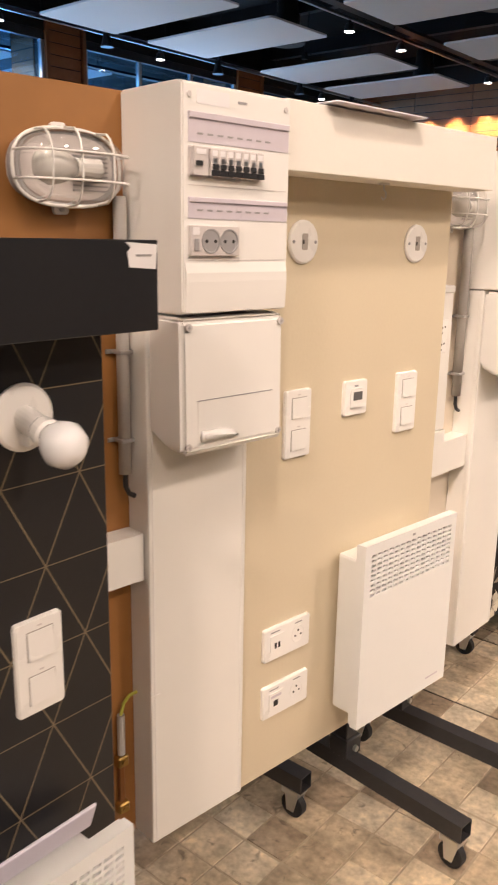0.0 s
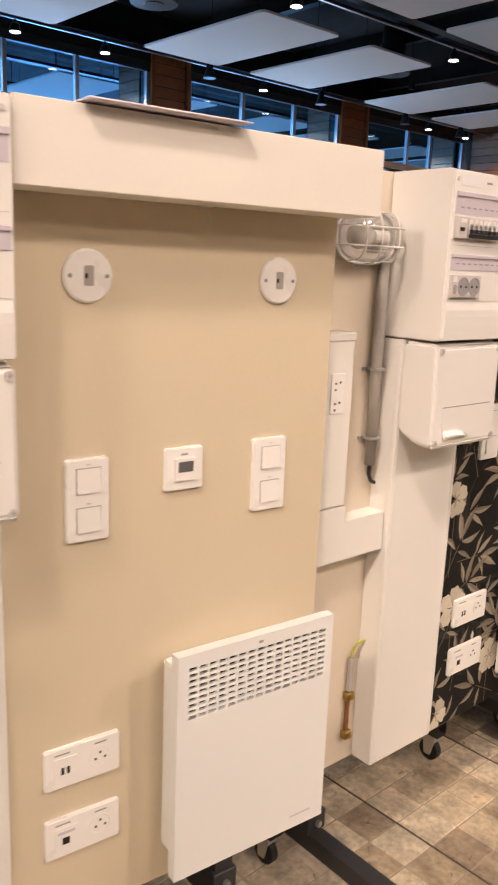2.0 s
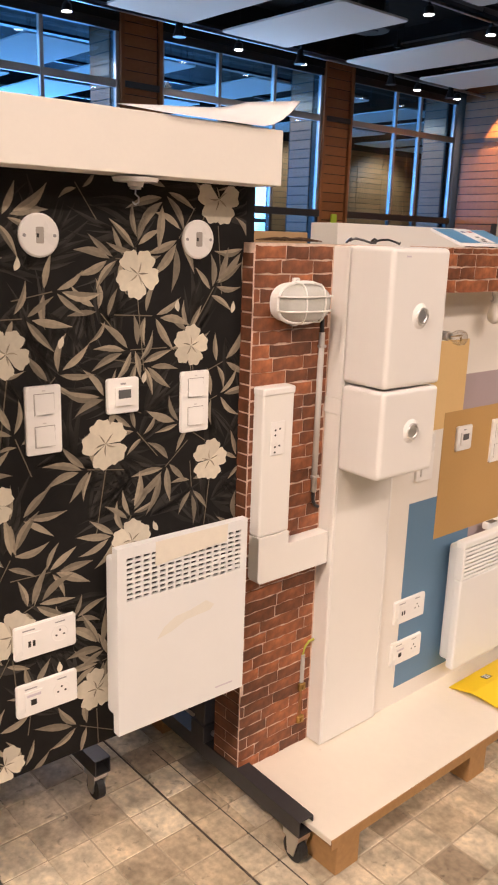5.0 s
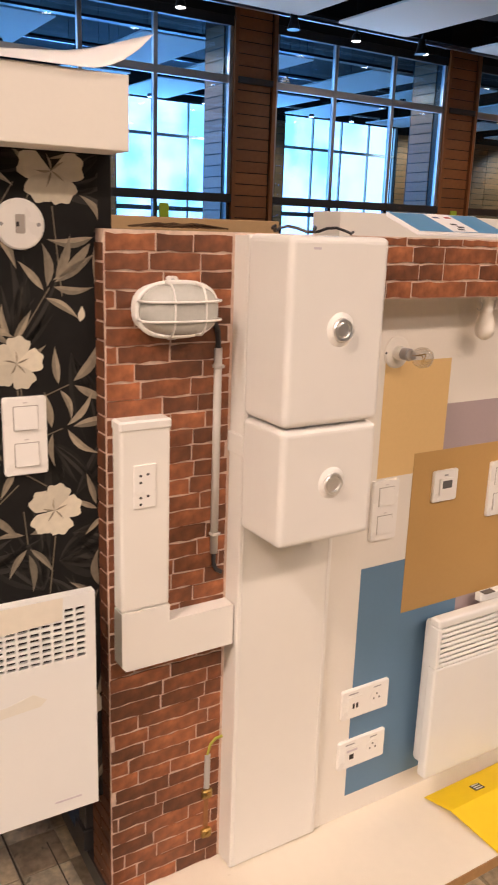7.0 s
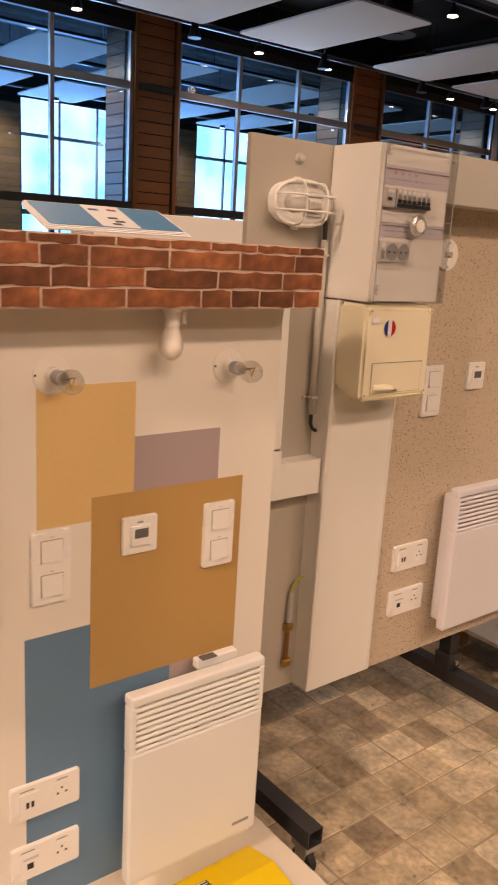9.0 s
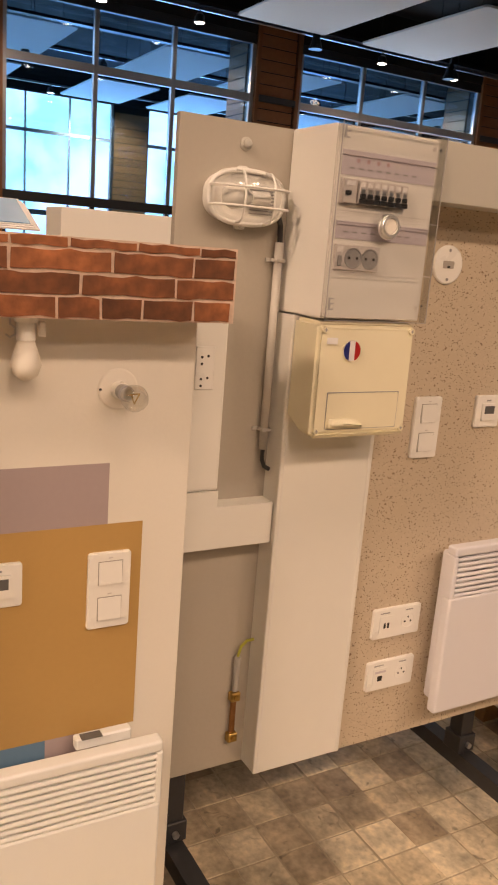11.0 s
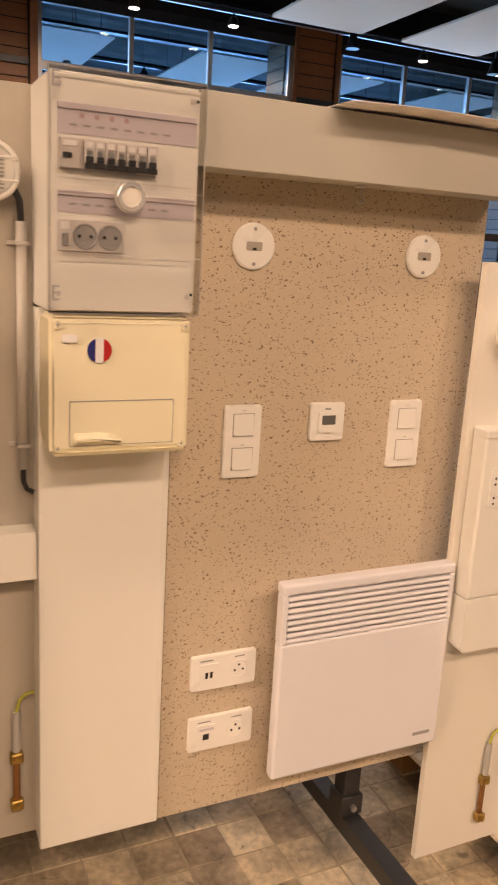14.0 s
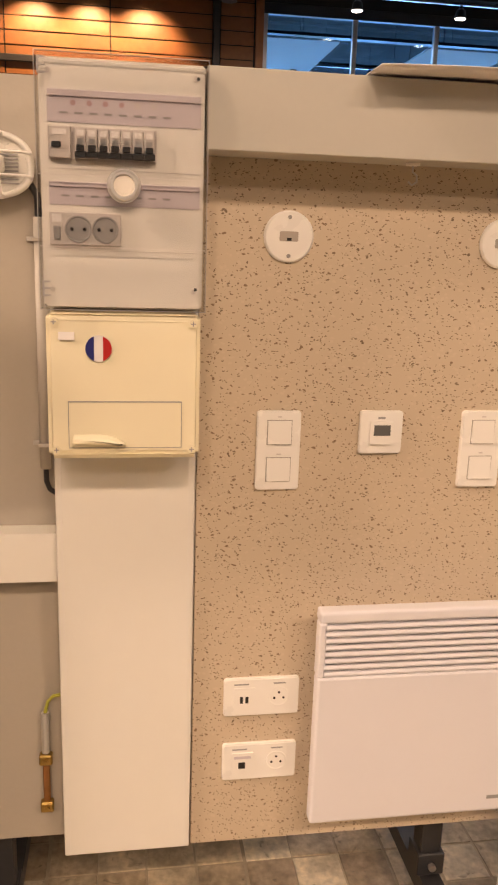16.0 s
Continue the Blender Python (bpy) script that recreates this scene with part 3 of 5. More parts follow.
for y in (3.5, 11.5, 19.55, 27.5):
    place("vent", duct_outlet, pose(-15.2, y, 7.0), group="air diffusers")
    place("vent", duct_outlet, pose(-8.9, y, 7.0), group="air diffusers")
for n, (x, z) in enumerate(((-19.0, 7.2), (-12.6, 7.35), (-10.0, 7.6), (-6.3, 7.4), (-24.0, 7.4), (-27.0, 7.3))):
    tray = thing("cable_tray", pose(x, 0, z), "black metal cable tray below the ceiling", "cable tray", "cable trays")
    part("tray", box(-0.15, 0.15, Y0 + 0.2, 29.4, 0, 0.08), TRAY, tray)
    for y in (-6, 2, 8, 14, 20, 26):
        part("hanger", tube(bmesh.new(), ((0, y, 0.08), (0, y, TOP - z)), 0.015, 5), TRAY, tray)
for y in (-1.0, 7.2, 11.4, 15.6, 19.7, 23.9, 28.2):
    beam = thing("roof_beam", pose(-10, y, 7.75), "black steel roof beam", "beam", "roof beams")
    part("flange", box(-9.2, 23.8, -0.12, 0.12, 0.0, 0.03), TRAY, beam)
    part("web", box(-9.2, 23.8, -0.02, 0.02, 0.03, 0.45), TRAY, beam)


def projector(m):
    e = thing("stage_projector", m, "small dark projector lamp hung on a thin arm", "projector")
    part("arm", tube(bmesh.new(), ((0, 0, 0), (0.35, -0.25, 0.75)), 0.02, 6), TRAY, e)
    part("rod", tube(bmesh.new(), ((0.35, -0.25, 0.95), (0.35, -0.25, TOP - 6.72)), 0.015, 6), TRAY, e)
    part("clamp", box(0.27, 0.43, -0.33, -0.17, 0.72, 0.95, 0.01), TRAY, e)
    part("head", lathe(bmesh.new(), ((-0.28, 0.17), (-0.05, 0.10), (0.1, 0.08)), "Z", n=12), TRAY, e)
    return e


for y in (6.9, 15.0, 19.3, 23.4, 26.6):
    place("projector", projector, pose(-17.6, y, 6.72), group="stage projectors")

# ---- display stands ----
# name: (x of board face, y of trunking edge, yaw, height offset)
SITES = {
    "k": (-0.925, -0.19, 0.0, -0.25),
    "b": (-1.069, 0.977, 6.5, 0.0),
    "f": (-0.981, 2.185, 1.8, 0.0),
    "r": (-0.860, 3.408, 0.5, -0.25),
    "t": (-0.975, 4.637, 0.0, 0.0),
    "n": (-0.845, 5.812, 0.0, -0.25),
}
M = {k: pose(x, y, dz, 0, 0, -yaw) for k, (x, y, yaw, dz) in SITES.items()}
LO, HI = 0.382, 1.865


def caster(parent, x, y):
    c = part("caster", box(x - 0.03, x + 0.03, y - 0.024, y + 0.024, 0.078, 0.098, 0.003), ZINC, parent, "zinc swivel caster fork")
    for s in (-1, 1):
        rbox_ob = bmesh.new()
        slab(rbox_ob, ((x - 0.02, 0.085), (x + 0.028, 0.085), (x + 0.012, 0.025), (x - 0.012, 0.025)), y + s * 0.019 - 0.0015, y + s * 0.019 + 0.0015, "Y")
        part("fork_cheek", rbox_ob, ZINC, c)
    part("wheel", lathe(bmesh.new(), ((-0.014, 0.03), (-0.011, 0.037), (0.011, 0.037), (0.014, 0.03)), "Y", (x, y, 0.037), 20), RUBBER, c, "black rubber wheel")
    part("hub", lathe(bmesh.new(), ((-0.0155, 0.014), (0.0155, 0.014)), "Y", (x, y, 0.037), 14), GREYPL, c)


def square_tube(bm, x0, x1, y0, y1, z0, z1, axis, wall=0.004):
    """A square section with an open front end."""
    rbox(bm, x0, x1, y0, y1, z0, z1)
    face = max(bm.faces, key=lambda f: f.calc_center_median().x)
    bmesh.ops.inset_region(bm, faces=[face], thickness=wall, depth=0.0)
    for v in bmesh.ops.extrude_face_region(bm, geom=[face])["geom"]:
        if isinstance(v, bmesh.types.BMVert):
            v.co.x -= 0.08
    bm.faces.remove(face)
    return bm


def stand(key, board_mat, strip_mat, header_mat, wheels, label, edge=CREAMW, feet=(-0.085, 0.84), reach=0.315):
    e = thing("display_stand", M[key], label, "display stand", "display stands")
    if board_mat:
        part("board", box(-0.018, 0.0, 0.2555 if key == "t" else 0.252, {"f": 0.981, "t": 0.97}.get(key, 0.955), LO, HI - 0.003, 0.0015, 1), board_mat, e)
        if header_mat:
            part("header", box(0.002, 0.097, 0.254, 0.978, 1.745, 1.868, 0.0015, 1), header_mat, e, "boxed header imitating a ceiling edge")
    if strip_mat:
        part("side_strip", box(-0.075, -0.057, -0.252, 0.25, LO, HI, 0.001, 1), strip_mat, e, "recessed side strip board")
    part("back_board", box(-0.078, -0.02, 0.262, 0.94, LO + 0.012, HI - 0.02), edge, e)
    if wheels:
        for u in feet:
            part("foot", square_tube(bmesh.new(), -0.62, reach, u - 0.025, u + 0.025, 0.1, 0.15, "X"), STEEL, e, "black square steel foot")
            part("post", box(-0.16, -0.11, u - 0.025, u + 0.025, 0.152, 0.34, 0.002, 1), STEEL, e)
            part("sleeve", box(-0.168, -0.102, u - 0.033, u + 0.033, 0.152, 0.21, 0.002, 1), STEEL, e)
            part("upright", box(-0.155, -0.115, u - 0.02, u + 0.02, 0.341, 1.7), STEEL, e)
            part("bolt", lathe(bmesh.new(), ((-0.1, 0.009), (-0.09, 0.009)), "X", (0, u, 0.18), 8), ZINC, e)
            for x in (reach - 0.035, -0.58):
                caster(e, x, u)
        part("cross_bar", box(-0.46, -0.41, feet[0] + 0.025, feet[1] - 0.025, 0.1, 0.15, 0.002, 1), STEEL, e, "black cross bar")
    return e


stand("k", BLACKB, None, BLACKB, False, "black gold-lined display board with a header on a low deck", BLACKB)
stand("b", BEIGE, BROWN, CREAMW, True, "beige painted display board on a black wheeled steel stand", feet=(-0.095, 0.81), reach=0.28)
stand("f", DARKPAPER, SANDW, CREAMW, True, "dark floral wallpaper display board on a black wheeled steel stand", feet=(-0.065, 0.965))
stand("r", CREAMW, None, None, False, "colour-blocked white display board standing on a low white deck")
stand("t", TERRAZZO, GREYW, LIGHTGREY, True, "beige speckled display board on a black wheeled steel stand", feet=(-0.145, 0.84), reach=0.24)
stand("n", None, CREAMW, None, False, "plain white display board standing low on the floor")


# ---- wiring trunking ----
def trunking(m, seam=False, tall=1.108):
    e = thing("trunking", m, "white plastic vertical wiring trunk below the boxes", "trunking")
    part("base", box(-0.056, -0.004, 0.002, 0.25, 0, tall - 0.002), TRUNK, e)
    part("cover", box(-0.004, 0.01, 0.0, 0.252, 0.0, tall, 0.003, 2), TRUNK, e, "flat snap-on cover")
    part("cover_lip", box(0.0101, 0.0112, 0.008, 0.012, 0.002, tall - 0.002), WHITE, e)
    if seam:
        part("cover_seam", box(0.0102, 0.0116, -0.001, 0.022, 0.345, 0.3465), WHITE, e)
    part("cover_lip", box(0.0101, 0.0112, 0.24, 0.244, 0.002, tall - 0.002), WHITE, e)
    if tall > 1.2:
        part("joint_collar", box(-0.057, 0.0125, -0.003, 0.1, 1.03, 1.075, 0.003, 2), TRUNK, e, "raised joint collar on the trunk")
    return e


def side_gutter(m):
    e = thing("cable_gutter", m, "white plastic cable gutter with a twin data outlet", "cable gutter")
    part("riser", box(-0.056, -0.008, -0.236, -0.14, 1.112, 1.508, 0.006, 2), TRUNK, e)
    part("elbow", slab(bmesh.new(), ((-0.236, 0.99), (-0.228, 0.979), (-0.001, 0.979), (-0.001, 1.074), (-0.14, 1.074), (-0.14, 1.111), (-0.236, 1.111)), -0.056, -0.006), TRUNK, e)
    part("end_cap", box(-0.0555, -0.0045, -0.2375, -0.1385, 1.49, 1.511, 0.004, 1), WHITE, e)
    outlet = part("outlet", box(-0.008, -0.0045, -0.212, -0.17, 1.333, 1.422, 0.001, 1), PLATE, e, "twin outlet plate with small holes")
    for z in (1.355, 1.40):
        for dy, dz in ((-0.008, 0.0), (0.006, 0.002), (-0.008, -0.014)):
            part("hole", lathe(bmesh.new(), ((-0.0046, 0.0028), (-0.0038, 0.0028)), "X", (0, -0.191 + dy, z + dz), 8), HOLESHADE, outlet)
    return e


def conduit(m, r=0.0095, tone=CONDUIT, u=-0.026):
    e = thing("conduit", m, "grey plastic conduit pipe clipped beside the trunk", "conduit")
    x = -0.055 + 0.006 + r
    part("pipe", tube(bmesh.new(), ((x, u, 1.19), (x, u, 1.69 if r > 0.011 else 1.637)), r, 16), tone, e, smooth=True)
    for z in (1.255, 1.42) if r > 0.011 else (1.235, 1.6):
        part("clip", box(-0.056, x + r + 0.0016, u - r - 0.0022, u + r + 0.0022, z - 0.0035, z + 0.0035, 0.001, 1), GALV if r > 0.011 else tone, e)
        part("clip_ear", box(-0.056, -0.051, u - r - 0.014, u - r - 0.002, z - 0.004, z + 0.004, 0.001, 1), GALV if r > 0.011 else tone, e)
    part("tail", tube(bmesh.new(), ((x, u, 1.19), (x, u, 1.165), (x + 0.002, u + 0.006, 1.15), (x + 0.004, u + 0.018, 1.143)), 0.005, 8), BLACKP, e, "black cable tail")
    if r < 0.011:
        part("tail", tube(bmesh.new(), ((x, u, 1.637), (x, u - 0.002, 1.672), (x + 0.004, u - 0.012, 1.69)), 0.006, 8), BLACKP, e, "black cable tail")
    return e


def earth_bar(m):
    e = thing("earth_terminal", m, "brass earth bar with a short green-yellow wire", "earth bar")
    part("bar", box(-0.052, -0.044, -0.044, -0.03, 0.47, 0.575, 0.002, 1), COPPER, e)
    for z in (0.465, 0.575):
        part("clamp", box(-0.056, -0.036, -0.05, -0.024, z - 0.012, z + 0.012, 0.003, 1), BRASS, e)
        part("screw", lathe(bmesh.new(), ((-0.036, 0.006), (-0.031, 0.006)), "X", (0, -0.037, z), 8), BRASS, e)
    part("sleeve", tube(bmesh.new(), ((-0.046, -0.037, 0.59), (-0.046, -0.036, 0.68)), 0.008, 10), CONDUIT, e)
    part("wire", tube(bmesh.new(), ((-0.046, -0.036, 0.68), (-0.044, -0.03, 0.705), (-0.04, -0.018, 0.72), (-0.036, -0.002, 0.724)), 0.0035, 8), EARTHW, e, "green and yellow earth wire")
    return e


def bulkhead(m, base_mat=WHITE, wire=0.0027, deep=0.085, wired=False, bowl=None):
    """Oval lamp at the origin, facing +X: 0.185 wide, 0.125 high."""
    e = thing("bulkhead_lamp", m, "oval caged bulkhead wall lamp with clear ribbed glass, unlit", "wall lamp")
    a, b = 0.0925, 0.056

    def oval(k, n, sc=1.0):
        t = k * math.tau / n
        c, s = math.cos(t), math.sin(t)
        p = 2.6
        return a * sc * math.copysign(abs(c) ** (2 / p), c), b * sc * math.copysign(abs(s) ** (2 / p), s)

    part("base", slab(bmesh.new(), [oval(k, 36, 0.93 if wired else 1.0) for k in range(36)], 0.0, 0.008 if wired else 0.03), base_mat, e)
    if wired:
        part("gasket", slab(bmesh.new(), [oval(k, 36, 0.97) for k in range(36)], 0.0085, 0.03), GREYPL, e, "dark grey gasket under the glass")
        part("reflector", slab(bmesh.new(), [oval(k, 36, 0.86) for k in range(36)], 0.03, 0.0315), MODGREY, e, "dull grey reflector plate")
    for s in (-1, 1):
        part("mounting_tab", slab(bmesh.new(), rounded(-0.013, 0.013, min(s * 0.05, s * 0.068), max(s * 0.05, s * 0.068), 0.006), 0.001, 0.008), base_mat, e)
        part("screw", lathe(bmesh.new(), ((0.008, 0.004), (0.011, 0.004)), "X", (0, 0, s * 0.06), 8), ZINC, e)
    ring = bmesh.new()
    tube(ring, [(0.033, *oval(k, 36, 1.01)) for k in range(36)], 0.0028 if wired else 0.0055, 8, True)
    part("rim", ring, base_mat, e, smooth=True)
    dome = bmesh.new()
    rings = []
    for h, sc in ((0.03, 0.96), (0.052, 0.94), (0.068, 0.86), (0.079, 0.68), (0.083, 0.35)):
        rings.append([dome.verts.new((h, *oval(k, 36, sc))) for k in range(36)])
    for p, q in zip(rings, rings[1:]):
        for k in range(36):
            dome.faces.new((p[k], p[(k + 1) % 36], q[(k + 1) % 36], q[k]))
    dome.faces.new(rings[-1])
    glass = part("glass", dome, bowl or CLEAR, e, "frosted glass bowl" if bowl else "clear ribbed glass bowl", smooth=True)
    glass.visible_shadow = False
    cage = bmesh.new()
    for y in (-0.055, -0.006, 0.05) if wired else (-0.03, 0.042):
        h = b * (1 - abs(y / a) ** 2.6) ** (1 / 2.6) * 1.03
        tube(cage, [(0.036 + (deep - 0.036) * math.sin(math.pi * k / 10) ** 0.5, y, -h * math.cos(math.pi * k / 10)) for k in range(11)], wire, 6)
    for z in (-0.02, 0.02):
        w = a * (1 - abs(z / b) ** 2.6) ** (1 / 2.6) * 1.03
        tube(cage, [(0.036 + (deep + 0.003 - 0.036) * math.sin(math.pi * k / 12) ** 0.5, -w * math.cos(math.pi * k / 12), z) for k in range(13)], wire, 6)
    part("cage", cage, base_mat, e, "white wire guard", smooth=True)
    for k in range(9):
        w = 0.008 + k * 0.0072
        part("reflector_rib", box(0.0305, 0.034, 0.008 + 0.0 * w, 0.07, -0.033 + k * 0.0072, -0.0302 + k * 0.0072), GREYPL, e)
    bulb = part("bulb", lathe(bmesh.new(), ((-0.066, 0.008), (-0.06, 0.02), (-0.042, 0.028), (-0.022, 0.024), (0.0, 0.014)), "Y", (0.048, 0, 0), 18), FROST, e, "pale glass bulb lying inside", smooth=True)
    bulb.visible_shadow = False
    part("socket", lathe(bmesh.new(), ((0.0, 0.0145), (0.042, 0.0155), (0.046, 0.012)), "Y", (0.048, 0.001, 0), 14), PLATE, e)
    return e


# ---- plates and fixtures ----
def plate_base(e, y0, y1, z0, z1):
    bm = slab(bmesh.new(), rounded(y0, y1, z0, z1, 0.006), 0.0, 0.009)
    edges = [ed for ed in bm.edges if all(v.co.x > 0.008 for v in ed.verts)]
    bmesh.ops.bevel(bm, geom=edges, offset=0.002, segments=2, affect="EDGES")
    part("plate", bm, PLATE, e)


def rocker_pair(m):
    e = thing("light_switch", m, "white double light switch with two stacked rockers", "light switch")
    plate_base(e, 0, 0.082, 0, 0.151)
    for z in (0.018, 0.089):
        part("rocker", slab(bmesh.new(), ((0.0095, z), (0.013, z), (0.0105, z + 0.044), (0.0095, z + 0.044)), 0.02, 0.064, "Y"), PLATE, e)
        # grey plate, a little larger than the rocker, paints its gap's shade
        part("shadow_gap", box(0.0088, 0.0094, 0.0185, 0.0655, z - 0.0015, z + 0.0455), mat("gap_shade", (0.35, 0.32, 0.29), 0.6), e)
        part("marking", box(0.0088, 0.0093, 0.038, 0.046, z + 0.05, z + 0.0525), MODGREY, e)
    return e


def thermostat(m):
    e = thing("thermostat", m, "small white square thermostat with a grey display", "thermostat")
    plate_base(e, 0, 0.083, 0, 0.082)
    part("module", slab(bmesh.new(), rounded(0.019, 0.064, 0.019, 0.062, 0.002), 0.0088, 0.014), PLATE, e)
    part("display", box(0.0138, 0.0146, 0.026, 0.058, 0.036, 0.056), SCREEN, e, "dark grey display")
    part("marking", box(0.0088, 0.0093, 0.034, 0.048, 0.067, 0.071), GREYPL, e)
    return e


def socket_pair(m, usb):
    e = thing("power_socket", m, "white double wall plate with a power socket and a data outlet", "wall socket")
    plate_base(e, 0, 0.152, 0, 0.082)
    part("insert", slab(bmesh.new(), rounded(0.019, 0.063, 0.018, 0.063, 0.002), 0.0088, 0.011), PLATE, e)
    if usb:
        for y in (0.032, 0.043):
            part("usb_port", box(0.0108, 0.0118, y, y + 0.006, 0.03, 0.044), HOLESHADE, e, "dark charging port")
    else:
        part("data_port", box(0.0108, 0.0118, 0.033, 0.047, 0.028, 0.042), HOLESHADE, e, "dark data jack")
        part("marking", box(0.0108, 0.0114, 0.024, 0.058, 0.05, 0.056), LILAC, e)
    part("well", lathe(bmesh.new(), ((0.0088, 0.0215), (0.0100, 0.0215), (0.0100, 0.0195), (0.0094, 0.0185)), "X", (0, 0.111, 0.041), 22), PLATE, e)
    for dy, dz in ((-0.0095, -0.003), (0.0095, -0.003), (0.0, 0.009)):
        part("contact_hole", lathe(bmesh.new(), ((0.0093, 0.0025), (0.0104, 0.0025)), "X", (0, 0.111 + dy, 0.041 + dz), 10), HOLESHADE, e)
    part("marking", box(0.0088, 0.0093, 0.02, 0.05, 0.069, 0.072), GREYPL, e)
    part("marking", box(0.0088, 0.0093, 0.1, 0.124, 0.069, 0.072), GREYPL, e)
    return e


def ceiling_rose(m):
    e = thing("wiring_rose", m, "round white wiring outlet cover with a keyhole slot", "wiring outlet")
    part("disc", lathe(bmesh.new(), ((0.0, 0.0445), (0.004, 0.0445), (0.007, 0.041), (0.0075, 0.001)), "X", n=32), PLATE, e)
    part("recess", slab(bmesh.new(), rounded(-0.008, 0.009, -0.016, 0.017, 0.003), 0.0066, 0.0082), mat("recess_grey", (0.40, 0.36, 0.32), 0.6), e)
    part("contact_hole", box(0.008, 0.0088, -0.007, -0.002, -0.004, 0.004), HOLESHADE, e)
    for y in (-0.033, 0.033):
        part("screw", lathe(bmesh.new(), ((0.0068, 0.0036), (0.0082, 0.0036)), "X", (0, y, 0), 10), GREYPL, e)
    return e


def lamp_holder(m, glass):
    """Round rose with a bulb holder that points out of the wall."""
    e = thing("test_lamp", m, "bare bulb in a white holder on a round wall rose", "lamp")
    droop = pose(0.004, 0, 0, 0, 0 if glass else 15, 0)
    if glass:
        part("rose", lathe(bmesh.new(), ((0.0, 0.037), (0.002, 0.037), (0.0035, 0.034), (0.007, 0.001)), "X", n=30), CREAMW, e)
        part("screw", lathe(bmesh.new(), ((0.001, 0.0026), (0.004, 0.0026)), "X", (0, -0.033, 0), 8), BLACKP, e)
        part("holder", lathe(bmesh.new(), ((0.004, 0.016), (0.022, 0.0155), (0.024, 0.014)), "X", n=18), PLATE, e)
        part("holder_mouth", lathe(bmesh.new(), ((0.022, 0.0135), (0.044, 0.0145), (0.046, 0.012)), "X", n=18), GREYPL, e, "dark grey threaded holder mouth")
        part("bulb_cap", lathe(bmesh.new(), ((0.045, 0.0115), (0.053, 0.0115), (0.056, 0.010)), "X", n=16), ZINC, e)
        bulb = part("bulb", lathe(bmesh.new(), ((0.054, 0.010), (0.062, 0.014), (0.074, 0.0215), (0.088, 0.0235), (0.101, 0.019), (0.108, 0.009), (0.1095, 0.002)), "X", n=20), CLEAR, e, "clear glass filament bulb", smooth=True)
        bulb.visible_shadow = False
        part("filament", tube(bmesh.new(), ((0.056, 0.003, 0), (0.088, 0.007, 0.008), (0.092, -0.003, -0.008), (0.092, -0.008, 0.006), (0.056, -0.003, 0)), 0.0014, 5), BRASS, e, "amber filament")
        return e
    part("rose", lathe(bmesh.new(), ((0.0, 0.048), (0.004, 0.048), (0.007, 0.044), (0.008, 0.001)), "X", n=30), PLATE, e)
    part("holder", lathe(bmesh.new(), ((0.0, 0.019), (0.038, 0.018), (0.04, 0.02), (0.054, 0.021), (0.057, 0.017)), "X", n=20), PLATE, e).matrix_basis = droop
    part("holder_gap", lathe(bmesh.new(), ((0.0375, 0.0186), (0.0395, 0.0186)), "X", n=20), GREYPL, e).matrix_basis = droop
    part("terminal", box(0.006, 0.03, -0.014, 0.014, -0.036, -0.02, 0.003, 1), PLATE, e, "white terminal block under the holder")
    part("bulb", lathe(bmesh.new(), ((0.054, 0.015), (0.062, 0.019), (0.074, 0.0285), (0.09, 0.033), (0.106, 0.028), (0.117, 0.015), (0.12, 0.003)), "X", n=24), OPAL, e, "white frosted bulb", smooth=True).matrix_basis = droop
    return e


def hook(m):
    e = thing("ceiling_hook", m, "small white hook under the header", "hook")
    part("base", lathe(bmesh.new(), ((-0.004, 0.012), (0.0, 0.012)), "Z", n=14), PLATE, e)
    part("hook_wire", tube(bmesh.new(), ((0, 0, -0.004), (0, 0, -0.014), (0, 0.008, -0.02), (0, 0.008, -0.03), (0, 0, -0.035), (0, -0.007, -0.03)), 0.0018, 6), ZINC, e)
    return e


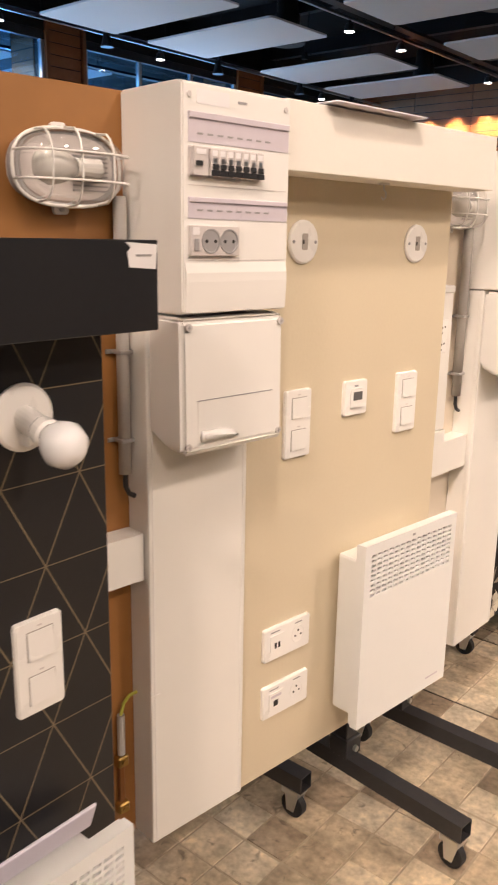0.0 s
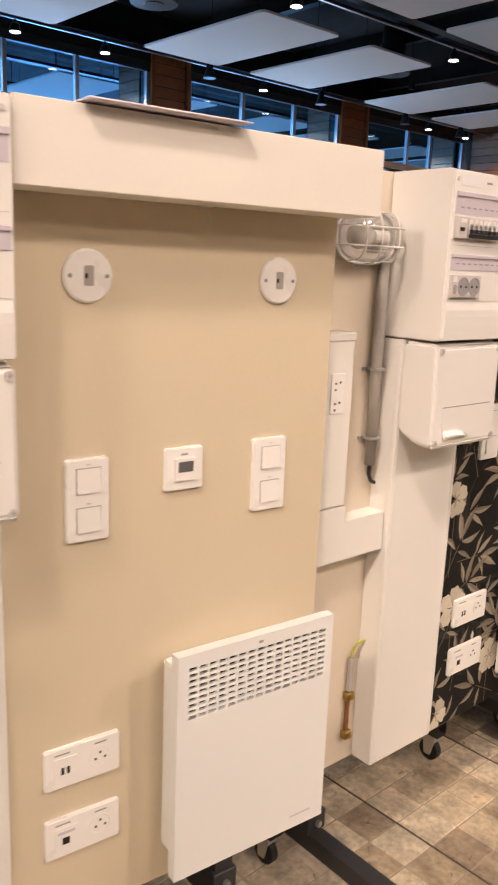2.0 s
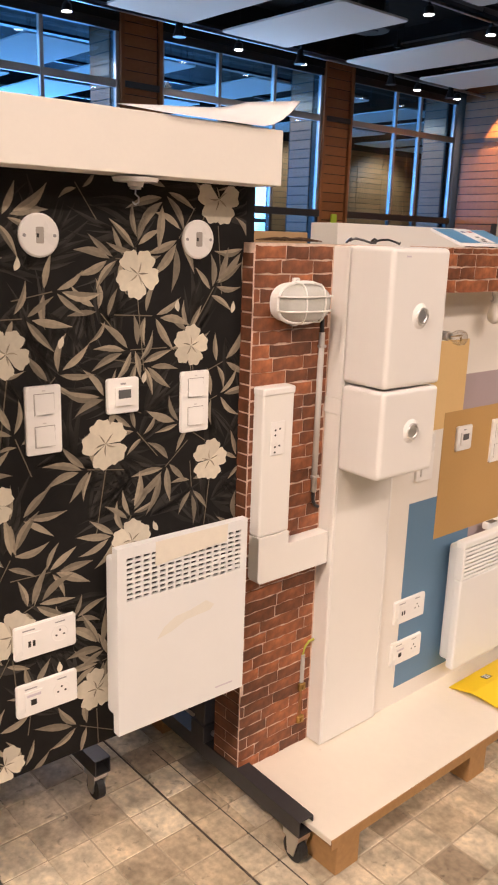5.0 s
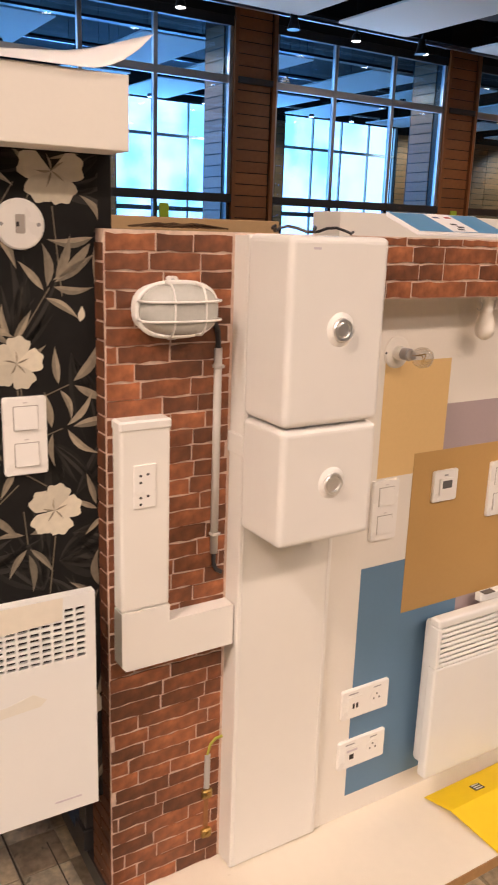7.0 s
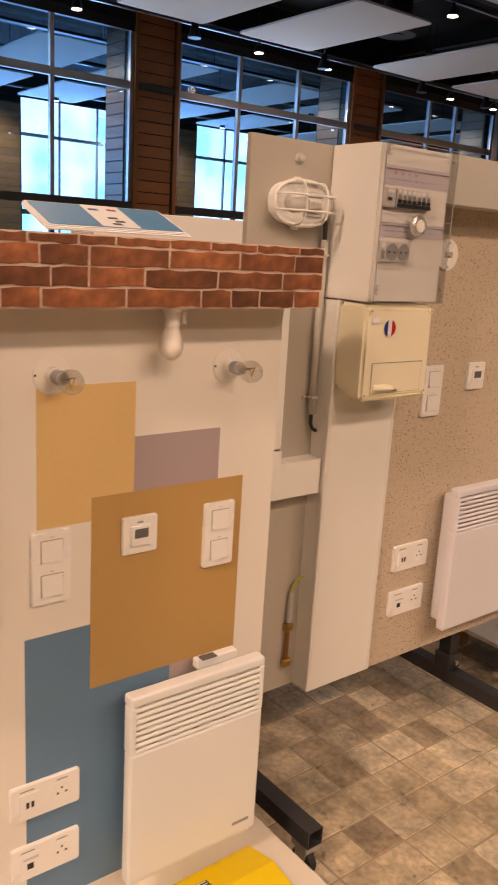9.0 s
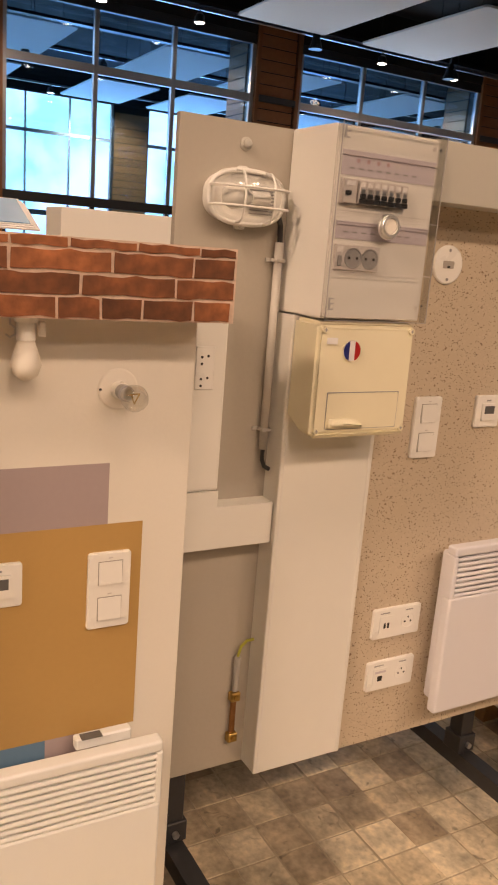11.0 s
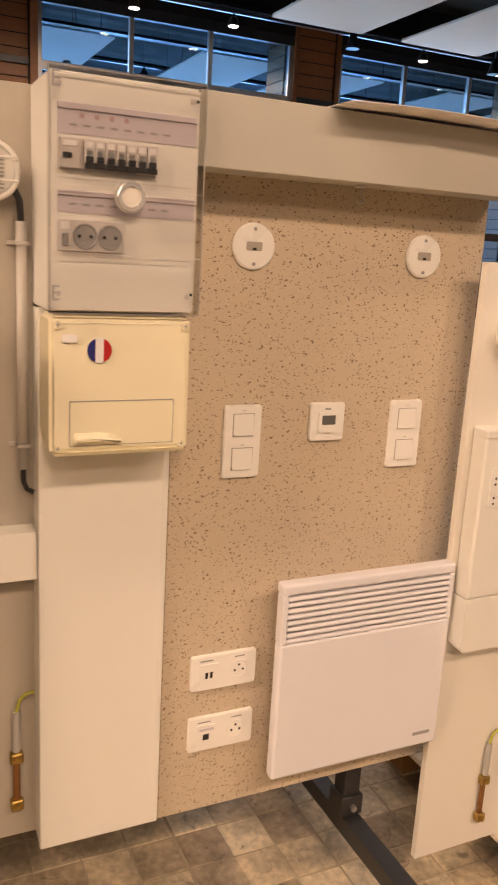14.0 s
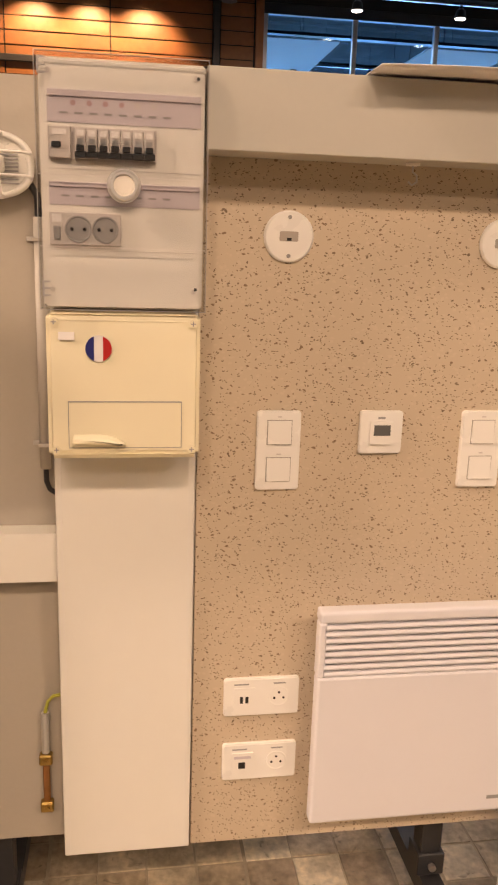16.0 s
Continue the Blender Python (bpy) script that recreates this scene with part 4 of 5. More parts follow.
# ---- heaters ----
def grille_heater(m):
    """Panel heater with pierced slots: origin at the wall, bottom corner; 0.375 x 0.475."""
    e = thing("panel_heater", m, "white electric panel heater with rows of pierced slots", "heater")
    W, H, D = 0.375, 0.475, 0.115
    part("body", box(0.012, D - 0.0305, 0.026, W - 0.026, 0.01, H - 0.05, 0.008, 2), LACQUER, e)
    part("back_plate", box(D - 0.03, D - 0.0215, 0.004, W - 0.004, 0.004, H - 0.004), LACQUER, e)
    bm = bmesh.new()
    cols, rows, ya, yb, za, zb = 15, 9, 0.022, W - 0.018, H - 0.135, H - 0.024
    cw, ch = (yb - ya) / cols, (zb - za) / rows
    for c in range(cols):
        for r in range(rows):
            y0, z0 = ya + c * cw, za + r * ch
            o = [bm.verts.new((D, *p)) for p in ((y0, z0), (y0 + cw, z0), (y0 + cw, z0 + ch), (y0, z0 + ch))]
            i = [bm.verts.new((D, y0 + fy * cw, z0 + fz * ch)) for fy, fz in ((0.07, 0.2), (0.86, 0.24), (0.93, 0.76), (0.14, 0.8))]
            k = [bm.verts.new((D - 0.006, v.co.y, v.co.z)) for v in i]
            for q in range(4):
                bm.faces.new((o[q], o[(q + 1) % 4], i[(q + 1) % 4], i[q]))
                bm.faces.new((i[q], i[(q + 1) % 4], k[(q + 1) % 4], k[q]))
    bmesh.ops.remove_doubles(bm, verts=bm.verts[:], dist=1e-5)
    part("grille", bm, LACQUER, e, "pierced slot grille")
    # the shade seen through the slots is painted by this near-black sheet
    part("inside", box(D - 0.02, D - 0.012, 0.012, W - 0.012, za - 0.004, zb + 0.004), HOLESHADE, e, "dark sheet painting the shade behind the slots")
    front = bmesh.new()
    rbox(front, D - 0.022, D, 0, W, 0, za)
    rbox(front, D - 0.022, D, 0, W, zb, H)
    rbox(front, D - 0.022, D, 0, ya, za, zb)
    rbox(front, D - 0.022, D, yb, W, za, zb)
    bmesh.ops.remove_doubles(front, verts=front.verts[:], dist=1e-6)
    part("front_panel", front, LACQUER, e)
    part("logo", box(D, D + 0.0006, W - 0.09, W - 0.035, 0.027, 0.031), LILAC, e, "faint grey maker mark")
    part("indicator", box(D, D + 0.001, W / 2 - 0.005, W / 2 + 0.005, H - 0.016, H - 0.011), GREYPL, e)
    part("bracket", box(0.0, 0.014, 0.05, W - 0.06, 0.08, H - 0.08), ZINC, e)
    return e


def louvre_heater(m, W, cool):
    """Convector with moulded louvres across its top third."""
    e = thing("convector_heater", m, "white electric convector heater with louvres across its top", "heater")
    H, D = 0.46, 0.09
    paint = LACQUER2 if cool else LACQUER
    part("body", box(0.012, D - 0.0305, 0.026, W - 0.026, 0.01, H - 0.03, 0.01, 2), paint, e)
    bm = bmesh.new()
    rbox(bm, D - 0.03, D, 0, W, 0, H - 0.135, 0.006, 2)
    part("front_panel", bm, paint, e)
    part("top_cap", box(D - 0.034, D, 0, W, H - 0.024, H, 0.006, 3), paint, e)
    # dark sheet whose colour paints the shade between the louvres
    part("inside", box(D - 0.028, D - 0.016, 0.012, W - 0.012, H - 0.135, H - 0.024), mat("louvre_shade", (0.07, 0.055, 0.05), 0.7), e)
    for y in (0.0, W - 0.014):
        part("side_cheek", box(D - 0.03, D, y, y + 0.014, H - 0.136, H - 0.023, 0.003, 1), paint, e)
    for k in range(8):
        z = H - 0.133 + k * 0.0138
        part("louvre", slab(bmesh.new(), ((D - 0.022, z + 0.005), (D - 0.001, z), (D, z + 0.003), (D - 0.002, z + 0.008), (D - 0.022, z + 0.0085)), 0.013, W - 0.013, "Y"), paint, e)
    part("logo", box(D, D + 0.0006, W - 0.07, W - 0.022, 0.03, 0.038), GREYPL, e, "small grey maker mark")
    part("bracket", box(0.0, 0.014, 0.05, W - 0.06, 0.08, H - 0.08), ZINC, e)
    if cool:
        return e
    part("control_box", box(0.022, D - 0.045, W - 0.16, W - 0.05, H - 0.012, H + 0.012, 0.003, 1), paint, e)
    part("control_display", box(0.03, 0.05, W - 0.15, W - 0.11, H + 0.012, H + 0.0135), SCREEN, e)
    return e


# ---- electrical boxes ----
def distribution_box(m, cover):
    """Consumer unit: 0.25 wide, 0.37 high; front at 0.115, back against the strip board."""
    e = thing("distribution_box", m, "white consumer unit with a row of breakers and two sockets", "fuse box")
    W, H, F = 0.248, 0.37, 0.113
    bm = slab(bmesh.new(), ((-0.056, 0.0), (F - 0.012, 0.0), (F, 0.004), (F, H - 0.004), (F - 0.012, H), (-0.056, H)), 0.0, W, "Y")
    bmesh.ops.bevel(bm, geom=[ed for ed in bm.edges], offset=0.003, segments=2, affect="EDGES")
    part("case", bm, WHITE, e)
    x = F
    for z0, z1 in ((0.277, 0.323), (0.158, 0.192)):
        strip = part("label_strip", box(x, x + 0.0012, 0.012, W - 0.006, z0, z1), LILAC, e, "pale lilac label strip behind a clear cover")
        part("strip_cover", box(x + 0.0012, x + 0.004, 0.012, W - 0.006, z0 + 0.036 if z0 > 0.2 else z0 + 0.026, z1, 0.001, 1), LILAC, strip)
        for k in range(8):
            part("marking", box(x + 0.0013, x + 0.0017, 0.03 + k * 0.022, 0.042 + k * 0.022, z0 + 0.012, z0 + 0.015), GREYPL, strip)
    rail = part("module_recess", box(x, x + 0.0015, 0.012, 0.175, 0.223, 0.271), MODGREY, e)
    main = part("main_breaker", box(x + 0.0015, x + 0.012, 0.014, 0.046, 0.225, 0.27, 0.001, 1), MODGREY, rail, "grey main breaker with two levers")
    bre = []
    for k in range(7):
        y = 0.052 + k * 0.0172
        part("breaker", box(x + 0.0015, x + 0.011, y, y + 0.0166, 0.226, 0.269, 0.001, 1), MODGREY, rail)
        part("breaker_lever", box(x + 0.011, x + 0.0155, y + 0.0025, y + 0.0141, 0.236, 0.245, 0.001, 1), BLACKP, rail, "black toggle lever")
        part("breaker_foot", box(x + 0.011, x + 0.0145, y, y + 0.0168, 0.2262, 0.2352, 0.001, 1), BLACKP, rail)
        part("breaker_tag", box(x + 0.011, x + 0.0118, y + 0.003, y + 0.0136, 0.257, 0.266), PAPER, rail)
        part("breaker_window", box(x + 0.011, x + 0.0122, y + 0.004, y + 0.0126, 0.247, 0.254), ZINC, rail)
    part("main_lever", box(x + 0.012, x + 0.0155, 0.018, 0.032, 0.24, 0.248, 0.001, 1), BLACKP, rail)
    part("main_tag", box(x + 0.012, x + 0.0128, 0.02, 0.04, 0.258, 0.266), PAPER, rail)
    sock = part("socket_block", box(x, x + 0.008, 0.012, 0.12, 0.098, 0.147, 0.001, 1), MODGREY, e, "grey two-socket module")
    part("socket_tag", box(x + 0.008, x + 0.0088, 0.016, 0.03, 0.132, 0.144), PAPER, sock)
    part("socket_switch", box(x + 0.008, x + 0.011, 0.018, 0.028, 0.106, 0.126, 0.001, 1), GREYPL, sock)
    for y in (0.055, 0.096):
        part("socket_well", lathe(bmesh.new(), ((x + 0.008, 0.0205), (x + 0.0095, 0.0205), (x + 0.0095, 0.0185), (x + 0.0082, 0.0175)), "X", (0, y, 0.122), 20), GREYPL, sock)
        for dy in (-0.0095, 0.0095):
            part("contact_hole", lathe(bmesh.new(), ((x + 0.008, 0.003), (x + 0.0092, 0.003)), "X", (0, y + dy, 0.122), 8), HOLESHADE, sock)
    puff = 0.4 if cover else 1.0
    low = slab(bmesh.new(), ((x - 0.001, 0.004), (x + 0.002, 0.004), (x + 0.0035 * puff, 0.03), (x + 0.0045 * puff, 0.055), (x + 0.0040 * puff, 0.07), (x + 0.0005, 0.087), (x - 0.001, 0.087)), 0.005, W - 0.005, "Y")
    part("lower_cover", low, WHITE, e, "slightly bulging lower cover", smooth=False)
    for z in (0.21, 0.09):
        part("panel_seam", box(x, x + 0.0006, 0.012, W - 0.008, z, z + 0.0012), MODGREY, e)
    for y in (0.014, W - 0.014):
        for z in (0.03, H - 0.022):
            part("screw", lathe(bmesh.new(), ((x, 0.0045), (x + 0.002, 0.0045)), "X", (0, y, z), 12), MODGREY, e)
    if cover:
        for k in range(6):
            part("icon_ring", lathe(bmesh.new(), ((x + 0.0012, 0.0042), (x + 0.0017, 0.0042)), "X", (0, 0.05 + k * 0.024, 0.305), 10), FAINTRED if k < 4 else MODGREY, e)
        for z in (0.2, 0.095):
            part("door_rib", box(x + 0.0178, x + 0.0188, -0.002, W + 0.002, z, z + 0.0012), MODGREY, e)
        door = part("clear_door", box(x + 0.016, x + 0.018, -0.004, W + 0.004, 0.0, H + 0.001), SMOKE, e, "transparent tinted door")
        door.visible_shadow = False
        for a in ((-0.004, -0.0015, 0.0, H + 0.001), (W + 0.0015, W + 0.004, 0.0, H + 0.001), (-0.0015, W + 0.0015, H - 0.0015, H + 0.001)):
            part("door_edge", box(x + 0.0005, x + 0.016, *a), SMOKE, door).visible_shadow = False
        for a in ((-0.0045, -0.0035, 0.0, H + 0.001), (W + 0.0035, W + 0.0045, 0.0, H + 0.001), (-0.0045, W + 0.0045, H + 0.0008, H + 0.002), (-0.0045, W + 0.0045, -0.001, 0.0002)):
            part("door_lip", box(x + 0.0168, x + 0.0192, *a), GREYPL, door, "smoky edge of the clear door")
        for z in (0.02, H - 0.03):
            part("hinge", box(x + 0.0182, x + 0.021, 0.0, 0.003, z, z + 0.024), GREYPL, door, "small hinge bracket")
            for dz in (0.0, 0.011, 0.021):
                part("hinge", box(x + 0.0182, x + 0.021, 0.003, 0.012, z + dz, z + dz + 0.003), GREYPL, door)
        for y, z in ((W - 0.012, 0.035), (W - 0.012, H - 0.025)):
            part("door_pin", lathe(bmesh.new(), ((x + 0.018, 0.0028), (x + 0.0196, 0.0028)), "X", (0, y, z), 8), BLACKP, door)
        round_lock(e, x + 0.018, 0.125, 0.188, CHROME)
    else:
        part("sticker", box(x, x + 0.0006, 0.03, 0.1, 0.336, 0.358), PAPER, e, "small white sticker")
        part("marking", box(x, x + 0.0006, 0.12, 0.14, 0.345, 0.349), GREYPL, e)
    return e


def round_lock(e, x, y, z, tone=PLATE):
    collar = part("lock_collar", lathe(bmesh.new(), ((x, 0.034), (x + 0.0015, 0.0325), (x + 0.004, 0.028), (x + 0.0055, 0.0245), (x + 0.006, 0.02)) if tone is PLATE else ((x, 0.0255), (x + 0.003, 0.0255), (x + 0.006, 0.0245), (x + 0.006, 0.02)), "X", (0, y, z), 30), tone, e, "collar round the lock")
    part("lock_ring", lathe(bmesh.new(), ((x + 0.003, 0.0225), (x + 0.009, 0.0225), (x + 0.0115, 0.0205), (x + 0.0115, 0.0165), (x + 0.005, 0.0155)), "X", (0, y, z), 28), CHROME, e, "round chrome lock ring", smooth=False)
    part("lock_button", lathe(bmesh.new(), ((x + 0.003, 0.0165), (x + 0.0075, 0.0165), (x + 0.009, 0.012)), "X", (0, y, z), 24), CREAMW if tone is CHROME else CHROME, e)


def meter_box(m, paint):
    """Lower box: 0.25 wide, 0.243 high, with a hinged flap and a finger pull."""
    e = thing("meter_box", m, "plastic meter box with a flap and finger pull", "meter box")
    W, H, F = 0.248, 0.24, 0.113
    bm = slab(bmesh.new(), ((0.0115, 0.028), (0.06, 0.004), (F - 0.004, 0.0), (F, 0.005), (F - 0.004, H - 0.006), (F - 0.014, H), (0.0115, H)), 0.0, W, "Y")
    bmesh.ops.bevel(bm, geom=[ed for ed in bm.edges], offset=0.008, segments=3, affect="EDGES")
    part("case", bm, paint, e)
    x = F - 0.002
    part("flap_gap", box(x, x + 0.0024, 0.033, 0.218, 0.094, 0.0955), GREYPL, e)
    if paint is not WHITE:
        for a in ((0.0328, 0.0338, 0.018, 0.094), (0.2172, 0.2182, 0.018, 0.094), (0.033, 0.218, 0.0168, 0.0178)):
            part("flap_gap", box(x, x + 0.0024, *a), GREYPL, e)
    part("flap", slab(bmesh.new(), rounded(0.034, 0.217, 0.018, 0.0935, 0.004), x, x + (0.0022 if paint is WHITE else 0.003)), paint, e)
    pull = slab(bmesh.new(), ((0.04, 0.02), (0.124, 0.02), (0.126, 0.026), (0.11, 0.036), (0.085, 0.04), (0.042, 0.04), (0.038, 0.03)), x + 0.001, x + 0.014)
    bmesh.ops.bevel(pull, geom=[ed for ed in pull.edges if all(v.co.x > x + 0.01 for v in ed.verts)], offset=0.006, segments=3, affect="EDGES")
    part("finger_pull", pull, PLATE if paint is WHITE else paint, e, smooth=True)
    for y in (0.013, W - 0.013):
        for z in (0.014, H - 0.016):
            part("screw", lathe(bmesh.new(), ((x - 0.002, 0.0068), (x + 0.004, 0.0068)), "X", (0, y, z), 12), MODGREY if paint is WHITE else paint, e)
            part("screw_slot", box(x + 0.004, x + 0.0046, y - 0.004, y + 0.004, z - 0.0008, z + 0.0008), GREYPL, e)
            part("screw_slot", box(x + 0.004, x + 0.0047, y - 0.0008, y + 0.0008, z - 0.004, z + 0.004), GREYPL, e)
    return e


def smooth_box(m, H):
    """Rounded blank enclosure with a push lock."""
    e = thing("smooth_enclosure", m, "glossy white blank enclosure with a round chrome lock", "enclosure")
    bm = bmesh.new()
    rbox(bm, 0.0008, 0.15, -0.004, 0.228, 0.0, H, 0.013, 4)
    part("door", bm, WHITE, e, smooth=False)
    round_lock(e, 0.149, 0.118, H * 0.52)
    part("maker_mark", box(0.15, 0.1505, 0.045, 0.062, H - 0.024, H - 0.02), LILAC, e) if H > 0.3 else None
    return e


def wire_module(key, strip=True, boxes="white", lamp=True):
    m = M[key]
    g = "display wiring"
    seam = key in "bf"
    place("trunking_seam" if seam else "tall_trunking" if key == "r" else "trunking", lambda q: trunking(q, seam, 1.478 if key == "r" else 1.108), m @ T(0, 0, LO + 0.003), group="wiring trunks")
    place("gutter", side_gutter, m @ Matrix.Diagonal((0.85, 1.12, 1, 1)) if key == "r" else m, group="cable gutters")
    if key == "b":
        conduit(m, 0.012, CONDUIT, -0.018)["group"] = "conduits"
    elif key == "r":
        tagged(conduit(m, 0.0085, PALECON, -0.0345), "pale grey conduit pipe clipped to the brick strip", "", "conduits")
    elif key == "f":
        place("thick_conduit", lambda q: conduit(q, 0.0135, CONDUITD, -0.033), m, "dark grey conduit pipe clipped beside the trunk", "conduits")
    else:
        place("conduit", lambda q: conduit(q, 0.0095, PALECON, -0.019), m, "pale grey conduit pipe clipped beside the trunk", "conduits")
    place("earth", earth_bar, m, group="earth terminals")
    size, up = {"b": (1.06, 0.012), "f": (0.95, 0.0), "r": (0.9, 0.004), "t": (0.91, 0.002)}[key]
    wired = key in "bf"
    place("wired_bulkhead" if wired else "milky_bulkhead" if key == "r" else "bulkhead", lambda q: bulkhead(q, wire=0.0019 if wired else 0.0027, deep=0.084 if wired else 0.085, wired=wired, bowl=MILKY if key == "r" else None), m @ T(-0.056 if key != "r" else -0.042, {"b": -0.126, "r": -0.142}.get(key, -0.112), 1.716 + up) @ Matrix.Scale(size, 4), group="bulkhead lamps")
    if boxes == "white":
        place("dbox", lambda q: distribution_box(q, False), m @ T(0, 0.001, 1.495), "white consumer unit with seven breakers and two sockets", "consumer units")
        place("mbox", lambda q: meter_box(q, WHITE), m @ T(0, 0.001, 1.25), "white plastic meter box with a flap and finger pull", "meter boxes")
    elif boxes == "cream":
        distribution_box(m @ T(0, 0.001, 1.495), True)["label"] = "white consumer unit behind a tinted clear door with chrome lock"
        cream = meter_box(m @ T(0, 0.001, 1.25), CREAM)
        cream["label"] = "aged cream meter box with a tricolour round sticker"
        for k, (tone, a0, a1) in enumerate(((NAVY, 110, 250), (RED, -70, 70))):
            pts = [(0.083 + 0.021 * math.cos(radians(a0 + (a1 - a0) * q / 10)), 0.182 + 0.021 * math.sin(radians(a0 + (a1 - a0) * q / 10))) for q in range(11)]
            part("sticker", slab(bmesh.new(), pts, 0.1135, 0.1142), tone, cream, "round tricolour sticker")
        part("sticker", lathe(bmesh.new(), ((0.111, 0.0213), (0.1133, 0.0213)), "X", (0, 0.083, 0.182), 24), PAPER, cream)
        part("sticker", box(0.111, 0.1134, 0.02, 0.045, 0.195, 0.208), PAPER, cream, "small white price label")
    else:
        tagged(smooth_box(m @ T(0.0115, 0, 1.507), 0.358), "glossy white tall blank enclosure with a round chrome lock", "", "smooth enclosures")
        tagged(smooth_box(m @ T(0.0115, 0, 1.262), 0.24), "glossy white small blank enclosure with a round chrome lock", "", "smooth enclosures")


def face_module(key, roses=True, heater="grille", sw=("sw1", "th", "sw2"), lift=0.0, at=0.52):
    m = M[key] @ T(0, 0, lift)
    if "sw1" in sw:
        place("switch", rocker_pair, m @ T(0, 0.365, 1.157), group="light switches")
        place("thermostat", thermostat, m @ T(0, 0.56, 1.226), group="thermostats")
        place("usb", lambda q: socket_pair(q, True), m @ T(0, 0.317, 0.682), "white double wall plate with power socket and charging ports", "wall sockets")
        place("data", lambda q: socket_pair(q, False), m @ T(0, 0.317, 0.535), "white double wall plate with power socket and data jack", "wall sockets")
    place("switch", rocker_pair, m @ T(0, 0.774 if key == "k" else 0.762, 1.148 if key == "k" else 1.157), group="light switches")
    if roses:
        for u in (0.41, 0.808):
            place("rose", ceiling_rose, m @ T(0, u, 1.618) @ pose(0, 0, 0, 90 if key == "t" else 0), group="wiring outlets")
    if heater == "grille":
        place("grille_heater", grille_heater, m @ T(0, at, 0.468 + 0.4 * lift), group="heaters")
    else:
        W = 0.352 if heater == "narrow" else 0.442
        louvre_heater(m @ T(0, 0.545 if heater == "narrow" else 0.484, 0.481 if heater != "narrow" else 0.482), W, heater != "narrow")


for key, boxes in (("b", "white"), ("f", "white"), ("r", "smooth"), ("t", "cream")):
    wire_module(key, boxes=boxes)
face_module("k", roses=False, sw=("sw2",), lift=0.033)
face_module("b", at=0.533)
face_module("f")
face_module("r", roses=False, heater="narrow")
face_module("t", heater="wide")
place("gutter", side_gutter, M["n"], group="cable gutters")
place("earth", earth_bar, M["n"] @ T(0, -0.03, 0), group="earth terminals")
place("bulkhead", bulkhead, M["n"] @ T(-0.056, -0.13, 1.716) @ Matrix.Scale(0.9, 4), group="bulkhead lamps")
for u in (0.41, 0.808):
    place("clear_lamp", lambda q: lamp_holder(q, True), M["r"] @ T(0, u, 1.612), group="test lamps")
lamp_holder(M["k"] @ T(0, 0.812, 1.63), False)["label"] = "white frosted bulb in a holder on a round rose"
flyer = thing("paper_sheet", M["k"] @ T(0.03, 0.555, 0.468 + 0.0132 + 0.476), "white printed booklet leaning on the heater top", "paper", "loose papers")
part("sheet", box(0.0, 0.006, 0.0, 0.32, 0.0, 0.052, 0.0015, 1), LILACP, flyer).matrix_basis = pose(0, 0, 0, 0, 20, 0)
for key in ("b", "t"):
    place("hook", hook, M[key] @ T(0.05, 0.61, 1.7445), group="header hooks")
place("hook", hook, M["f"] @ T(0.05, 0.61, 1.722), group="header hooks")
rose = thing("ceiling_outlet", M["f"] @ T(0.05, 0.61, 1.745), "round white ceiling outlet under the header", "ceiling outlet")
part("disc", lathe(bmesh.new(), ((-0.012, 0.046), (-0.004, 0.05), (0.0, 0.02)), "Z", n=28), PLATE, rose)
part("neck", lathe(bmesh.new(), ((-0.022, 0.016), (-0.012, 0.018)), "Z", n=16), PLATE, rose)


button = thing("cable_gland", M["t"] @ T(-0.0568, -0.107, 1.823), "small round grey cable gland above the lamp", "cable gland")
part("collar", lathe(bmesh.new(), ((0.0, 0.013), (0.004, 0.013), (0.006, 0.010)), "X", n=18), LIGHTGREY, button)
part("cap", lathe(bmesh.new(), ((0.005, 0.0085), (0.014, 0.008), (0.016, 0.005)), "X", n=14), LIGHTGREY, button)


# ---- low decks under the two boards without wheels ----
def deck(y0, y1, x1):
    e = thing("low_deck", pose(0, 0, 0), "low white-topped chipboard deck on wooden blocks", "platform", "decks")
    part("top", box(-1.5, x1, y0, y1, 0.113, 0.131, 0.002, 1), DECK, e)
    part("edge_band", box(x1, x1 + 0.003, y0, y1, 0.1, 0.13), CHIP, e)
    for y in (y0 + 0.03, (y0 + y1) / 2, y1 - 0.12):
        part("block", box(x1 - 0.12, x1 - 0.004, y, y + 0.09, 0.0, 0.112, 0.002, 1), CHIP, e)
        part("block", box(-1.45, -1.35, y, y + 0.09, 0.0, 0.112, 0.002, 1), CHIP, e)
    return e


deck(3.15, 4.41, -0.555)
deck(-0.45, 0.78, -0.60)
deck(5.82, 6.9, -0.74)

# ---- black board: gold lines on laminate tiles, torn label ----
gold = thing("tile_lines", M["k"], "thin gold triangle lines across black wall tiles", "wall decoration")


def line(bm, a, b, w=0.0022, x=0.0022):
    a, b = Vector(a), Vector(b)
    n = (b - a).normalized()
    s = Vector((-n.y, n.x)) * w / 2
    vs = [bm.verts.new((x, *p)) for p in (a + s, b + s, b - s, a - s)]
    bm.faces.new(vs)


def clipped(a, b, y0, y1, z0, z1):
    t0, t1 = 0.0, 1.0
    d = (b[0] - a[0], b[1] - a[1])
    for p, q in ((-d[0], a[0] - y0), (d[0], y1 - a[0]), (-d[1], a[1] - z0), (d[1], z1 - a[1])):
        if p == 0:
            if q < 0:
                return None
        elif p < 0:
            t0 = max(t0, q / p)
        else:
            t1 = min(t1, q / p)
    return ((a[0] + t0 * d[0], a[1] + t0 * d[1]), (a[0] + t1 * d[0], a[1] + t1 * d[1])) if t0 < t1 else None


